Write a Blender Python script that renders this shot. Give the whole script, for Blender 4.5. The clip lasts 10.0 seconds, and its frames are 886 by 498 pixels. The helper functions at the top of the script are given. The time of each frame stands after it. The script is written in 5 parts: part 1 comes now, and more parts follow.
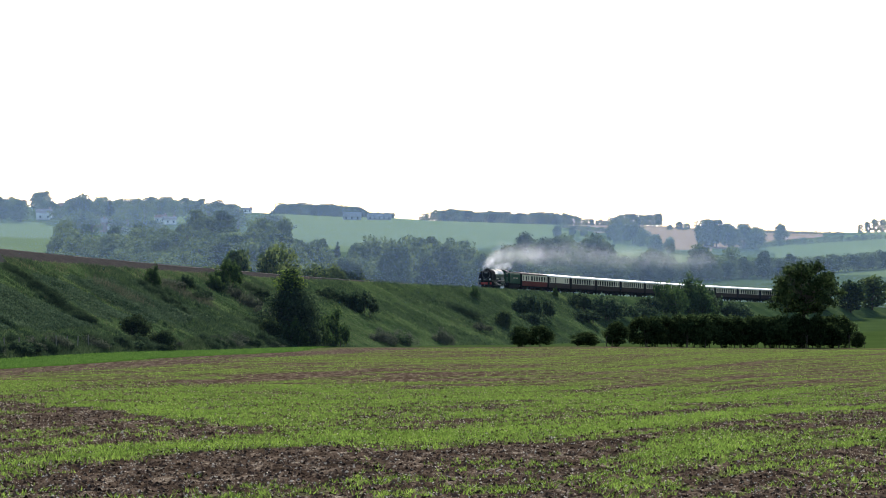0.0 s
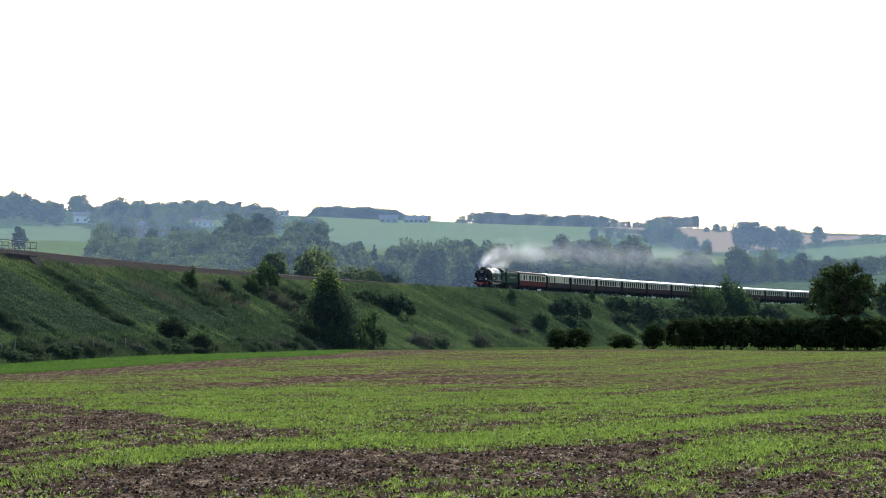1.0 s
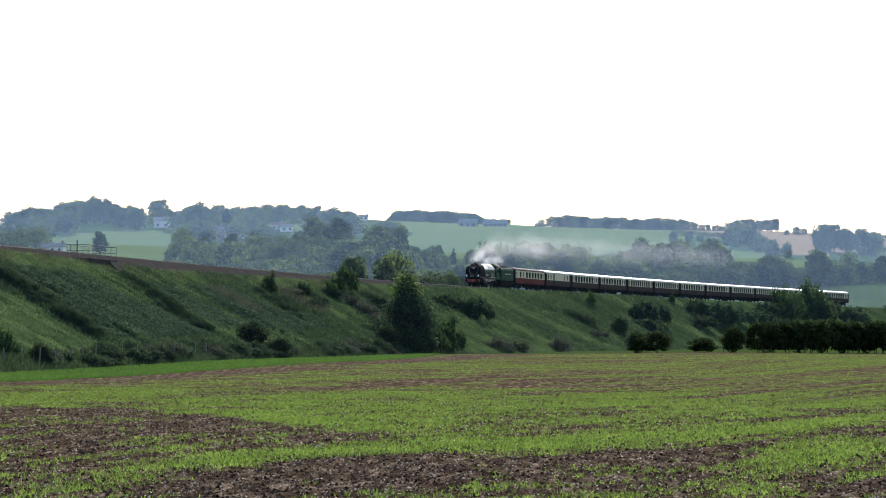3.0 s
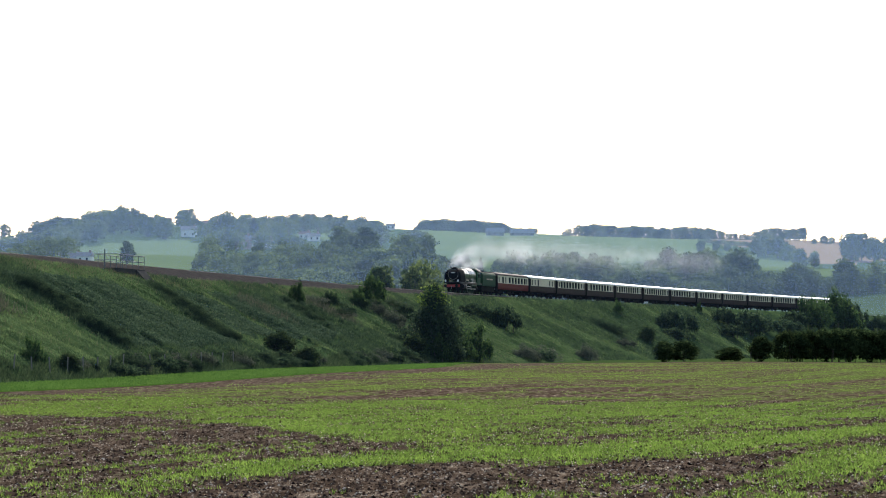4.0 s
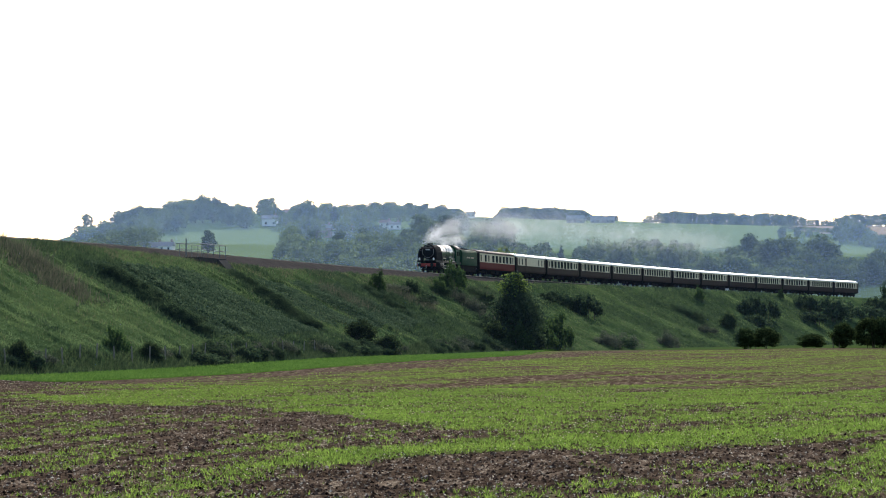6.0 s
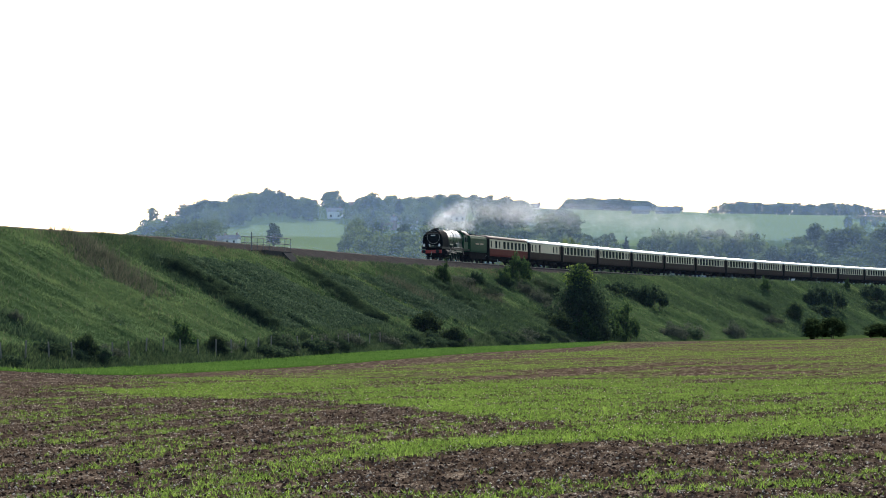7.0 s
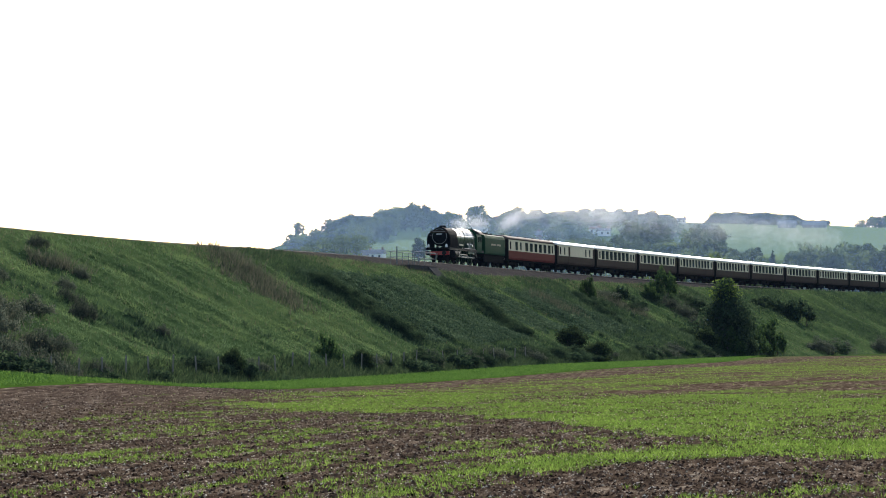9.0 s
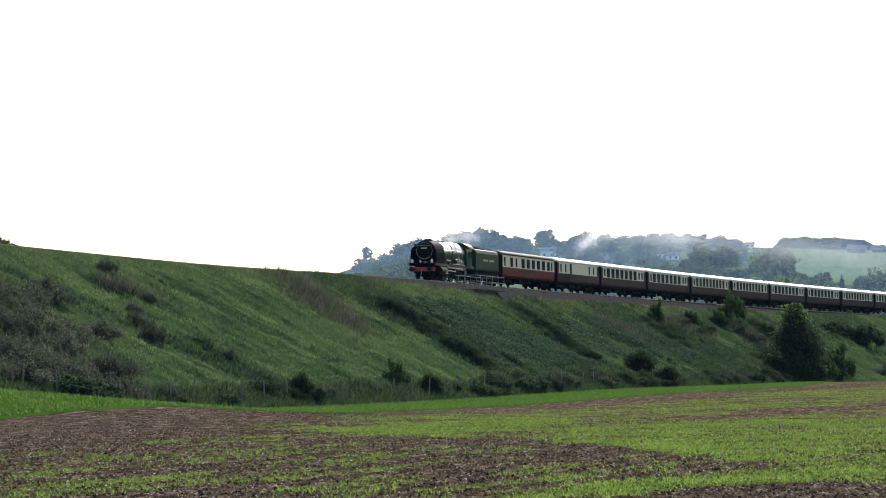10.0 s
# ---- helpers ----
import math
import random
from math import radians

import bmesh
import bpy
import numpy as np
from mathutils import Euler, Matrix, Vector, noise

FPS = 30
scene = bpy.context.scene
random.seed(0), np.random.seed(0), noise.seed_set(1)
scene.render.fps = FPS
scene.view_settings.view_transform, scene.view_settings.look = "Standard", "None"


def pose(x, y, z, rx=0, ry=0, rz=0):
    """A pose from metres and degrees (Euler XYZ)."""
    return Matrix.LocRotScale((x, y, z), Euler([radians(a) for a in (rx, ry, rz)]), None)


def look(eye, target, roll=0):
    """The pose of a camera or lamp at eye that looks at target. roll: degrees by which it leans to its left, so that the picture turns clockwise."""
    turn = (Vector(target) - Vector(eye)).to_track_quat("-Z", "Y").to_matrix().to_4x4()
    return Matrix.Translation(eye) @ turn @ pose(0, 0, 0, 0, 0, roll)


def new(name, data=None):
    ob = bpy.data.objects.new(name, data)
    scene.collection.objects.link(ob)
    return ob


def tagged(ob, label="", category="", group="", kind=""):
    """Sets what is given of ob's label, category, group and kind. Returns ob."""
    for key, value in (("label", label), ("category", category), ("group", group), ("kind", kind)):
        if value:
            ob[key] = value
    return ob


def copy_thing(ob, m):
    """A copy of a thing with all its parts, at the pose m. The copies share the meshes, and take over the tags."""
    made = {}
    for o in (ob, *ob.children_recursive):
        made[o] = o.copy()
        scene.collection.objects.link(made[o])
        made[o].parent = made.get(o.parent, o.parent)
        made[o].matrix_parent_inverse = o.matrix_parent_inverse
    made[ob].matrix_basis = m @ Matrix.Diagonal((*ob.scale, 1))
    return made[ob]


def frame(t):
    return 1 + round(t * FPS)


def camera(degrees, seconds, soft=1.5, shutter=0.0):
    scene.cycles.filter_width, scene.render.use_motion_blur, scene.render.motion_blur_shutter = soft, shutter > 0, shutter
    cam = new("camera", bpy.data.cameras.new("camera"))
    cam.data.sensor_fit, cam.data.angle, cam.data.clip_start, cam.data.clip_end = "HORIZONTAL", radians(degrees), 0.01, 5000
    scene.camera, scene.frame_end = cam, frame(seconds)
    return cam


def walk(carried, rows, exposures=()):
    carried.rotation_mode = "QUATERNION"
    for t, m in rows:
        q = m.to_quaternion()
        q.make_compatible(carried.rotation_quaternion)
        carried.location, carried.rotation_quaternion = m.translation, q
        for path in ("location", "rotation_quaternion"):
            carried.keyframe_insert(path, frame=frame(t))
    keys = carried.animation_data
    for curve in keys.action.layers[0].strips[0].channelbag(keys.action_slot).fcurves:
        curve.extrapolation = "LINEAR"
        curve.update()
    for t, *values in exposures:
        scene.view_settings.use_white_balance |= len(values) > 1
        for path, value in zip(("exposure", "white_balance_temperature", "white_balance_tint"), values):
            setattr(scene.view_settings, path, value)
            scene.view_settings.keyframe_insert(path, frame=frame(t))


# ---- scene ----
# ---------------------------------------------------------------- camera
# A hand-held camera with a long lens that stands in the field and pans after the train.
# seconds, bearing to the right, tilt up, roll (degrees)
EYE = 1.7
PANS = [
    (0.0, 1.864, 1.686, 0.35),
    (0.5, 1.474, 1.707, 0.342),
    (1.0, 1.112, 1.735, 0.284),
    (1.5, 0.695, 1.68, 0.173),
    (2.0, 0.272, 1.705, 0.13),
    (2.5, -0.148, 1.76, 0.154),
    (4.0, -1.067, 1.994, 0.166),
    (4.5, -1.305, 2.12, 0.157),
    (5.0, -1.646, 2.088, 0.258),
    (5.5, -2.158, 1.917, 0.134),
    (7.0, -4.048, 1.582, -0.336),
    (7.5, -4.867, 1.606, -0.378),
    (8.0, -5.573, 1.699, -0.369),
    (8.5, -6.206, 1.791, -0.35),
    (9.0, -7.02, 1.896, -0.311),
    (9.5, -7.76, 2.079, -0.206),
    (10.0, -8.413, 2.401, -0.198),
]
cam = camera(18.0, 10.0, soft=0.95)
walk(cam, [(t, pose(0, 0, EYE, 90 + tilt, 0, -bearing) @ pose(0, 0, 0, 0, 0, roll)) for t, bearing, tilt, roll in PANS])

# ---------------------------------------------------------------- light
SUN_BEARING, SUN_HEIGHT = 4.0, 30.0
world = bpy.data.worlds.new("sky")
scene.world = world
world.use_nodes = True
_n = world.node_tree.nodes
_sky = _n.new("ShaderNodeTexSky")
_sky.sky_type = 'NISHITA'
_sky.sun_disc = False
_sky.sun_elevation = radians(SUN_HEIGHT)
_sky.sun_rotation = radians(SUN_BEARING)
_sky.dust_density = 2.0
_sky.air_density = 1.0
_sky.ozone_density = 1.0
_n["Background"].inputs[1].default_value = 0.14
world.node_tree.links.new(_sky.outputs[0], _n["Background"].inputs[0])
sun_data = bpy.data.lights.new("sun", "SUN")
sun_data.energy, sun_data.angle, sun_data.color = 4.6, radians(1.5), (1.0, 0.95, 0.87)
sun = new("sun", sun_data)
_b, _h = radians(SUN_BEARING), radians(SUN_HEIGHT)
sun.matrix_basis = look((300 * math.sin(_b) * math.cos(_h), 300 * math.cos(_b) * math.cos(_h), 300 * math.sin(_h)), (0, 0, 0))
scene.view_settings.exposure = 0.7


# ---------------------------------------------------------------- materials
def nodes_of(name):
    m = bpy.data.materials.new(name)
    m.use_nodes = True
    t = m.node_tree
    return m, t, t.nodes["Principled BSDF"]


def ramp_node(t, stops):
    r = t.nodes.new("ShaderNodeValToRGB")
    e = r.color_ramp.elements
    while len(e) < len(stops):
        e.new(0.5)
    for el, (p, c) in zip(e, stops):
        el.position, el.color = p, (*c, 1)
    return r


def noise_node(t, scale, detail=6, rough=0.6, vec=None):
    n = t.nodes.new("ShaderNodeTexNoise")
    n.inputs["Scale"].default_value, n.inputs["Detail"].default_value, n.inputs["Roughness"].default_value = scale, detail, rough
    if vec is not None:
        t.links.new(vec, n.inputs["Vector"])
    return n


def object_coords(t, sx=1, sy=1, sz=1):
    c = t.nodes.new("ShaderNodeTexCoord")
    mp = t.nodes.new("ShaderNodeMapping")
    mp.inputs["Scale"].default_value = (sx, sy, sz)
    t.links.new(c.outputs["Object"], mp.inputs["Vector"])
    return mp.outputs[0]


def mixer(t, kind, fac, a, b):
    m = t.nodes.new("ShaderNodeMix")
    m.data_type, m.blend_type = 'RGBA', kind
    for sock, v in ((m.inputs[0], fac), (m.inputs[6], a), (m.inputs[7], b)):
        if hasattr(v, "links"):
            t.links.new(v, sock)
        elif isinstance(v, tuple):
            sock.default_value = (*v, 1)
        else:
            sock.default_value = v
    return m.outputs[2]


def surface(name, dark, light, rough=0.7, metal=0.0, fine=20.0, coarse=1.2, bump=0.3, spread=0.5, coat=0.0, spec=0.5):
    """Painted, stony or earthy surface: two scales of variation and fine relief."""
    m, t, p = nodes_of(name)
    co = object_coords(t)
    a, b = noise_node(t, fine, 4, 0.6, co), noise_node(t, coarse, 5, 0.6, co)
    f = mixer(t, 'MIX', 0.5, a.outputs[0], b.outputs[0])
    r = ramp_node(t, [(0.5 - spread / 2, dark), (0.5 + spread / 2, light)])
    t.links.new(f, r.inputs[0])
    t.links.new(r.outputs[0], p.inputs["Base Color"])
    p.inputs["Roughness"].default_value, p.inputs["Metallic"].default_value = rough, metal
    p.inputs["Coat Weight"].default_value = coat
    p.inputs["Specular IOR Level"].default_value = spec
    if bump:
        bn = t.nodes.new("ShaderNodeBump")
        bn.inputs["Strength"].default_value, bn.inputs["Distance"].default_value = bump, 0.02
        t.links.new(a.outputs[0], bn.inputs["Height"])
        t.links.new(bn.outputs[0], p.inputs["Normal"])
    return m


def foliage(name, dark, light, through_light=0.35, scale=0.35, leaf=0.45, spread=0.5):
    """Leaves and grass: varied greens, light shines through them."""
    m = bpy.data.materials.new(name)
    m.use_nodes = True
    t = m.node_tree
    t.nodes.remove(t.nodes["Principled BSDF"])
    out = t.nodes["Material Output"]
    geo = t.nodes.new("ShaderNodeNewGeometry")
    info = t.nodes.new("ShaderNodeObjectInfo")
    n = noise_node(t, scale, 3, 0.6, geo.outputs["Position"])
    f = mixer(t, 'MIX', leaf, n.outputs[0], geo.outputs["Random Per Island"])
    r = ramp_node(t, [(0.5 - spread / 2, dark), (0.5 + spread / 2, light)])
    t.links.new(f, r.inputs[0])
    hsv = t.nodes.new("ShaderNodeHueSaturation")
    rng = t.nodes.new("ShaderNodeMapRange")
    rng.inputs[3].default_value, rng.inputs[4].default_value = 0.75, 1.25
    t.links.new(info.outputs["Random"], rng.inputs[0])
    t.links.new(rng.outputs[0], hsv.inputs["Value"])
    t.links.new(r.outputs[0], hsv.inputs["Color"])
    d, tr, mx = t.nodes.new("ShaderNodeBsdfDiffuse"), t.nodes.new("ShaderNodeBsdfTranslucent"), t.nodes.new("ShaderNodeMixShader")
    t.links.new(hsv.outputs[0], d.inputs[0])
    t.links.new(hsv.outputs[0], tr.inputs[0])
    mx.inputs[0].default_value = through_light
    t.links.new(d.outputs[0], mx.inputs[1])
    t.links.new(tr.outputs[0], mx.inputs[2])
    t.links.new(mx.outputs[0], out.inputs[0])
    return m


def make_field():
    """Drilled field: brown tilth with rows and drifts of young green crop."""
    m, t, p = nodes_of("drilled_field")
    geo = t.nodes.new("ShaderNodeNewGeometry")
    pos = geo.outputs["Position"]
    clods = noise_node(t, 9.0, 8, 0.75, pos)
    clods2 = noise_node(t, 38.0, 4, 0.7, pos)
    lumps = t.nodes.new("ShaderNodeMapping")
    lumps.inputs["Scale"].default_value = (3.2, 0.55, 1.0)
    t.links.new(pos, lumps.inputs["Vector"])
    tilth = noise_node(t, 1.0, 7, 0.8, lumps.outputs[0])
    soil = ramp_node(t, [(0.36, (0.012, 0.008, 0.007)), (0.47, (0.047, 0.030, 0.025)), (0.55, (0.118, 0.084, 0.066)), (0.64, (0.44, 0.37, 0.29))])
    t.links.new(mixer(t, 'MIX', 0.35, tilth.outputs[0], mixer(t, 'MIX', 0.4, clods.outputs[0], clods2.outputs[0])), soil.inputs[0])
    green = ramp_node(t, [(0.32, (0.042, 0.064, 0.018)), (0.66, (0.124, 0.172, 0.040))])
    t.links.new(mixer(t, 'MIX', 0.5, clods2.outputs[0], tilth.outputs[0]), green.inputs[0])
    cover = t.nodes.new("ShaderNodeAttribute")
    cover.attribute_name = "cover"
    spots = t.nodes.new("ShaderNodeMath")
    spots.operation, spots.inputs[1].default_value = 'MULTIPLY', 1.5
    t.links.new(tilth.outputs[0], spots.inputs[0])
    add = t.nodes.new("ShaderNodeMath")
    add.operation = 'ADD'
    t.links.new(spots.outputs[0], add.inputs[0])
    t.links.new(cover.outputs["Fac"], add.inputs[1])
    rng = t.nodes.new("ShaderNodeMapRange")
    rng.inputs[1].default_value, rng.inputs[2].default_value = 0.74, 1.22
    rng.inputs[3].default_value, rng.inputs[4].default_value = 0.05, 0.90
    t.links.new(add.outputs[0], rng.inputs[0])
    t.links.new(mixer(t, 'MIX', rng.outputs[0], soil.outputs[0], green.outputs[0]), p.inputs["Base Color"])
    p.inputs["Roughness"].default_value = 0.85
    p.inputs["Specular IOR Level"].default_value = 0.0
    bn = t.nodes.new("ShaderNodeBump")
    bn.inputs["Strength"].default_value, bn.inputs["Distance"].default_value = 0.9, 0.06
    t.links.new(clods.outputs[0], bn.inputs["Height"])
    t.links.new(bn.outputs[0], p.inputs["Normal"])
    return m


def make_grassland(name, stops, scale=0.06):
    m, t, p = nodes_of(name)
    geo = t.nodes.new("ShaderNodeNewGeometry")
    a, b = noise_node(t, scale, 7, 0.65, geo.outputs["Position"]), noise_node(t, scale * 18, 6, 0.7, geo.outputs["Position"])
    r = ramp_node(t, stops)
    t.links.new(mixer(t, 'MIX', 0.4, a.outputs[0], b.outputs[0]), r.inputs[0])
    t.links.new(r.outputs[0], p.inputs["Base Color"])
    p.inputs["Roughness"].default_value = 0.9
    p.inputs["Specular IOR Level"].default_value = 0.0
    bn = t.nodes.new("ShaderNodeBump")
    bn.inputs["Strength"].default_value, bn.inputs["Distance"].default_value = 0.7, 0.15
    t.links.new(b.outputs[0], bn.inputs["Height"])
    t.links.new(bn.outputs[0], p.inputs["Normal"])
    return m


def make_glass(name, tint=(0.008, 0.009, 0.010)):
    m, t, p = nodes_of(name)
    p.inputs["Base Color"].default_value = (*tint, 1)
    p.inputs["Roughness"].default_value = 0.12
    p.inputs["Specular IOR Level"].default_value = 0.03
    n = noise_node(t, 0.8, 2, 0.5, object_coords(t))
    bn = t.nodes.new("ShaderNodeBump")
    bn.inputs["Strength"].default_value, bn.inputs["Distance"].default_value = 0.05, 0.02
    t.links.new(n.outputs[0], bn.inputs["Height"])
    t.links.new(bn.outputs[0], p.inputs["Normal"])
    return m


def make_haze_sheet(name, share, colour):
    """See-through sheet standing in for haze: lets most light pass and scatters the rest onward."""
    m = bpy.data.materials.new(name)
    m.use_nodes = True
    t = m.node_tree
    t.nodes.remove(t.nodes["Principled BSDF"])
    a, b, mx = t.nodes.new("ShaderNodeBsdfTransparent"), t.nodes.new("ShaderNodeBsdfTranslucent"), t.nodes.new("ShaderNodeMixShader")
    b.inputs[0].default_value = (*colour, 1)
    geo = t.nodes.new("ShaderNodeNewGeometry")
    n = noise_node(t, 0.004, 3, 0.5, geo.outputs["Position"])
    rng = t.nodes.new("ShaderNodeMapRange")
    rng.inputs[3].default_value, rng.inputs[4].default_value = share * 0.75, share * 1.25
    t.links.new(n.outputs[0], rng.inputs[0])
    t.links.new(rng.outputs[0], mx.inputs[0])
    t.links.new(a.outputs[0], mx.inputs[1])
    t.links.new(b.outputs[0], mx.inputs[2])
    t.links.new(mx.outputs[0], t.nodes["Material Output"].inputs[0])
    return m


M_FIELD = make_field()
M_VALLEY = make_grassland("valley_grass", [(0.3, (0.025, 0.045, 0.014)), (0.7, (0.05, 0.08, 0.022))])
M_PASTURE = make_grassland("hill_pasture", [(0.3, (0.068, 0.104, 0.038)), (0.7, (0.108, 0.150, 0.054))], 0.02)
M_STUBBLE = make_grassland("stubble", [(0.3, (0.17, 0.125, 0.085)), (0.7, (0.24, 0.18, 0.12))], 0.02)
M_STRIP = make_grassland("field_margin_grass", [(0.3, (0.032, 0.072, 0.010)), (0.7, (0.055, 0.110, 0.018))], 0.3)
M_BANK = make_grassland("bank_grass", [(0.36, (0.017, 0.032, 0.014)), (0.5, (0.040, 0.068, 0.026)), (0.64, (0.080, 0.110, 0.040))], 0.10)
M_BALLAST = surface("ballast", (0.016, 0.015, 0.015), (0.070, 0.064, 0.061), 0.95, fine=14, coarse=0.8, bump=1.0, spec=0.0)
M_RAIL = surface("rail_steel", (0.09, 0.06, 0.045), (0.26, 0.22, 0.19), 0.45, 0.7)
M_SLEEPER = surface("sleeper", (0.08, 0.07, 0.06), (0.2, 0.185, 0.165), 0.9)
M_LEAF = foliage("leaves", (0.022, 0.046, 0.018), (0.066, 0.108, 0.036), 0.4)
M_LEAF_DARK = foliage("dark_leaves", (0.014, 0.028, 0.013), (0.056, 0.082, 0.034), 0.4)
M_LEAF_BACKLIT = foliage("maple_leaves_backlit", (0.055, 0.095, 0.022), (0.19, 0.26, 0.06), 0.5)
M_LEAF_FAR = foliage("wood_leaves", (0.016, 0.034, 0.016), (0.125, 0.165, 0.054), 0.42, 0.075, 0.22, 0.3)
M_GRASS = foliage("long_grass", (0.022, 0.048, 0.024), (0.112, 0.168, 0.072), 0.5, 0.22, 0.25, 0.36)
M_TUSSOCK = foliage("tussock_grass", (0.038, 0.074, 0.030), (0.128, 0.184, 0.070), 0.5, 0.22, 0.25, 0.36)
M_BRIAR = foliage("briars", (0.026, 0.052, 0.032), (0.092, 0.135, 0.080), 0.4, 0.25)
M_DRY = foliage("dry_stems", (0.06, 0.062, 0.036), (0.20, 0.185, 0.115), 0.3)
M_CROP = foliage("young_crop", (0.048, 0.084, 0.018), (0.212, 0.312, 0.062), 0.5, 0.6)
M_MARGIN = foliage("margin_grass", (0.040, 0.085, 0.018), (0.085, 0.155, 0.032), 0.45, 0.3)
M_BRAMBLE = foliage("bramble", (0.024, 0.036, 0.024), (0.110, 0.124, 0.090), 0.4, 0.6)
M_BARK = surface("bark", (0.035, 0.028, 0.02), (0.11, 0.09, 0.07), 0.95, fine=9, bump=0.8)
M_POST = surface("weathered_post", (0.12, 0.105, 0.085), (0.27, 0.24, 0.20), 0.9)
M_CONCRETE = surface("weathered_concrete", (0.03, 0.03, 0.03), (0.075, 0.073, 0.072), 0.95, fine=6, bump=0.4, spec=0.0)
M_GALV = surface("galvanised_steel", (0.14, 0.15, 0.155), (0.22, 0.23, 0.235), 0.7, 0.0, spec=0.05)
M_WALL = surface("rendered_wall", (0.70, 0.68, 0.64), (0.86, 0.84, 0.80), 0.9)
M_BRICK = surface("brick_wall", (0.22, 0.13, 0.10), (0.36, 0.24, 0.18), 0.9)
M_ROOF = surface("slate_roof", (0.13, 0.125, 0.13), (0.26, 0.25, 0.25), 0.55)
M_TILE = surface("tile_roof", (0.17, 0.09, 0.06), (0.28, 0.16, 0.11), 0.8)
M_BARN = surface("barn_sheet", (0.16, 0.175, 0.18), (0.24, 0.255, 0.26), 0.8, spec=0.0)
M_BLACK = surface("engine_black", (0.006, 0.006, 0.006), (0.020, 0.020, 0.019), 0.5, fine=8, bump=0.15, spec=0.10)
M_SOOT = surface("smokebox_black", (0.005, 0.006, 0.007), (0.014, 0.015, 0.016), 0.7, fine=8, bump=0.15, spec=0.012)
M_GREEN = surface("engine_green", (0.006, 0.026, 0.013), (0.012, 0.044, 0.02), 0.42, fine=5, bump=0.02, spec=1.0, coat=1.0)
M_GREEN.node_tree.nodes["Principled BSDF"].inputs["Coat IOR"].default_value = 2.4
M_GREEN.node_tree.nodes["Principled BSDF"].inputs["Coat Roughness"].default_value = 0.14
M_RED = surface("buffer_beam_red", (0.26, 0.018, 0.014), (0.38, 0.03, 0.022), 0.35)
M_STEEL = surface("bright_steel", (0.16, 0.155, 0.15), (0.32, 0.31, 0.30), 0.35, 0.8)
M_CREAM = surface("coach_cream", (0.60, 0.53, 0.37), (0.72, 0.64, 0.46), 0.5, fine=5, bump=0.05, spec=0.02)
M_UMBER = surface("coach_umber", (0.030, 0.019, 0.015), (0.050, 0.031, 0.023), 0.5, fine=5, bump=0.05, spec=0.02)
M_MAROON = surface("coach_crimson", (0.105, 0.018, 0.014), (0.15, 0.028, 0.021), 0.5, fine=5, bump=0.05, spec=0.02)
M_WHITEROOF = surface("white_roof", (0.76, 0.76, 0.74), (0.86, 0.86, 0.84), 0.32, fine=4, bump=0.05, spec=0.5)
M_UNDER = surface("underframe", (0.006, 0.006, 0.005), (0.024, 0.021, 0.019), 0.8, fine=8, bump=0.3, spec=0.01)
M_GLASS = make_glass("coach_glass")
M_GOLD = surface("lettering", (0.40, 0.36, 0.24), (0.50, 0.46, 0.32), 0.5, bump=0)
M_LAMPW = surface("white_lamp", (0.75, 0.75, 0.72), (0.88, 0.88, 0.86), 0.25, bump=0)
M_STEAM = foliage("steam", (0.80, 0.80, 0.82), (0.92, 0.92, 0.93), 0.5, 0.3)
M_HAZE = make_haze_sheet("valley_haze_sheet", 0.016, (0.40, 0.60, 0.92))
M_VEIL_NEAR = make_haze_sheet("near_veil_sheet", 0.011, (0.34, 0.58, 1.0))
M_HAZE_FAR = make_haze_sheet("hill_haze_sheet", 0.052, (0.36, 0.58, 0.96))
M_CLOD = foliage("clod", (0.008, 0.005, 0.004), (0.165, 0.108, 0.080), 0.05, 2.0)
M_FLINT = foliage("flint", (0.40, 0.31, 0.22), (0.90, 0.76, 0.58), 0.05, 2.0)
M_WEED = foliage("willowherb", (0.028, 0.040, 0.024), (0.105, 0.104, 0.074), 0.4, 0.5)
M_TENDER = surface("tender_green", (0.010, 0.042, 0.020), (0.018, 0.066, 0.031), 0.45, fine=5, bump=0.05, spec=0.02)
M_WHEEL = surface("wheel_green", (0.005, 0.018, 0.010), (0.010, 0.030, 0.016), 0.5, fine=5, bump=0.05, spec=0.05)
M_NETTLE = foliage("nettles", (0.018, 0.036, 0.020), (0.062, 0.092, 0.046), 0.35, 0.3)
M_BUSH = foliage("hawthorn", (0.019, 0.038, 0.021), (0.066, 0.098, 0.050), 0.4, 0.4)
# nettle greens copied brighter: extra light at the bank foot put into the colour
M_NETTLE_BRIGHT = foliage("bright_nettles", (0.024, 0.046, 0.023), (0.085, 0.122, 0.055), 0.4, 0.4)
M_BROWNROOF = surface("brown_roof", (0.050, 0.036, 0.034), (0.105, 0.078, 0.074), 0.7, fine=6, bump=0.1, spec=0.04)


# ---------------------------------------------------------------- the lie of the land
TRACK_C = (1696.71, -12.72)   # centre of the railway curve
TRACK_R = 1759.9              # radius of the near track's centre line
HEAD0, BEND = 3.29961, -0.00056867
RAIL_Z = 9.95


def smooth(a, b, x):
    u = min(1.0, max(0.0, (x - a) / (b - a)))
    return u * u * (3 - 2 * u)


def lerp_table(table, x):
    """Piecewise linear through (x, y) pairs."""
    if x <= table[0][0]:
        return table[0][1]
    for (x0, y0), (x1, y1) in zip(table, table[1:]):
        if x <= x1:
            return y0 + (y1 - y0) * (x - x0) / (x1 - x0)
    return table[-1][1]


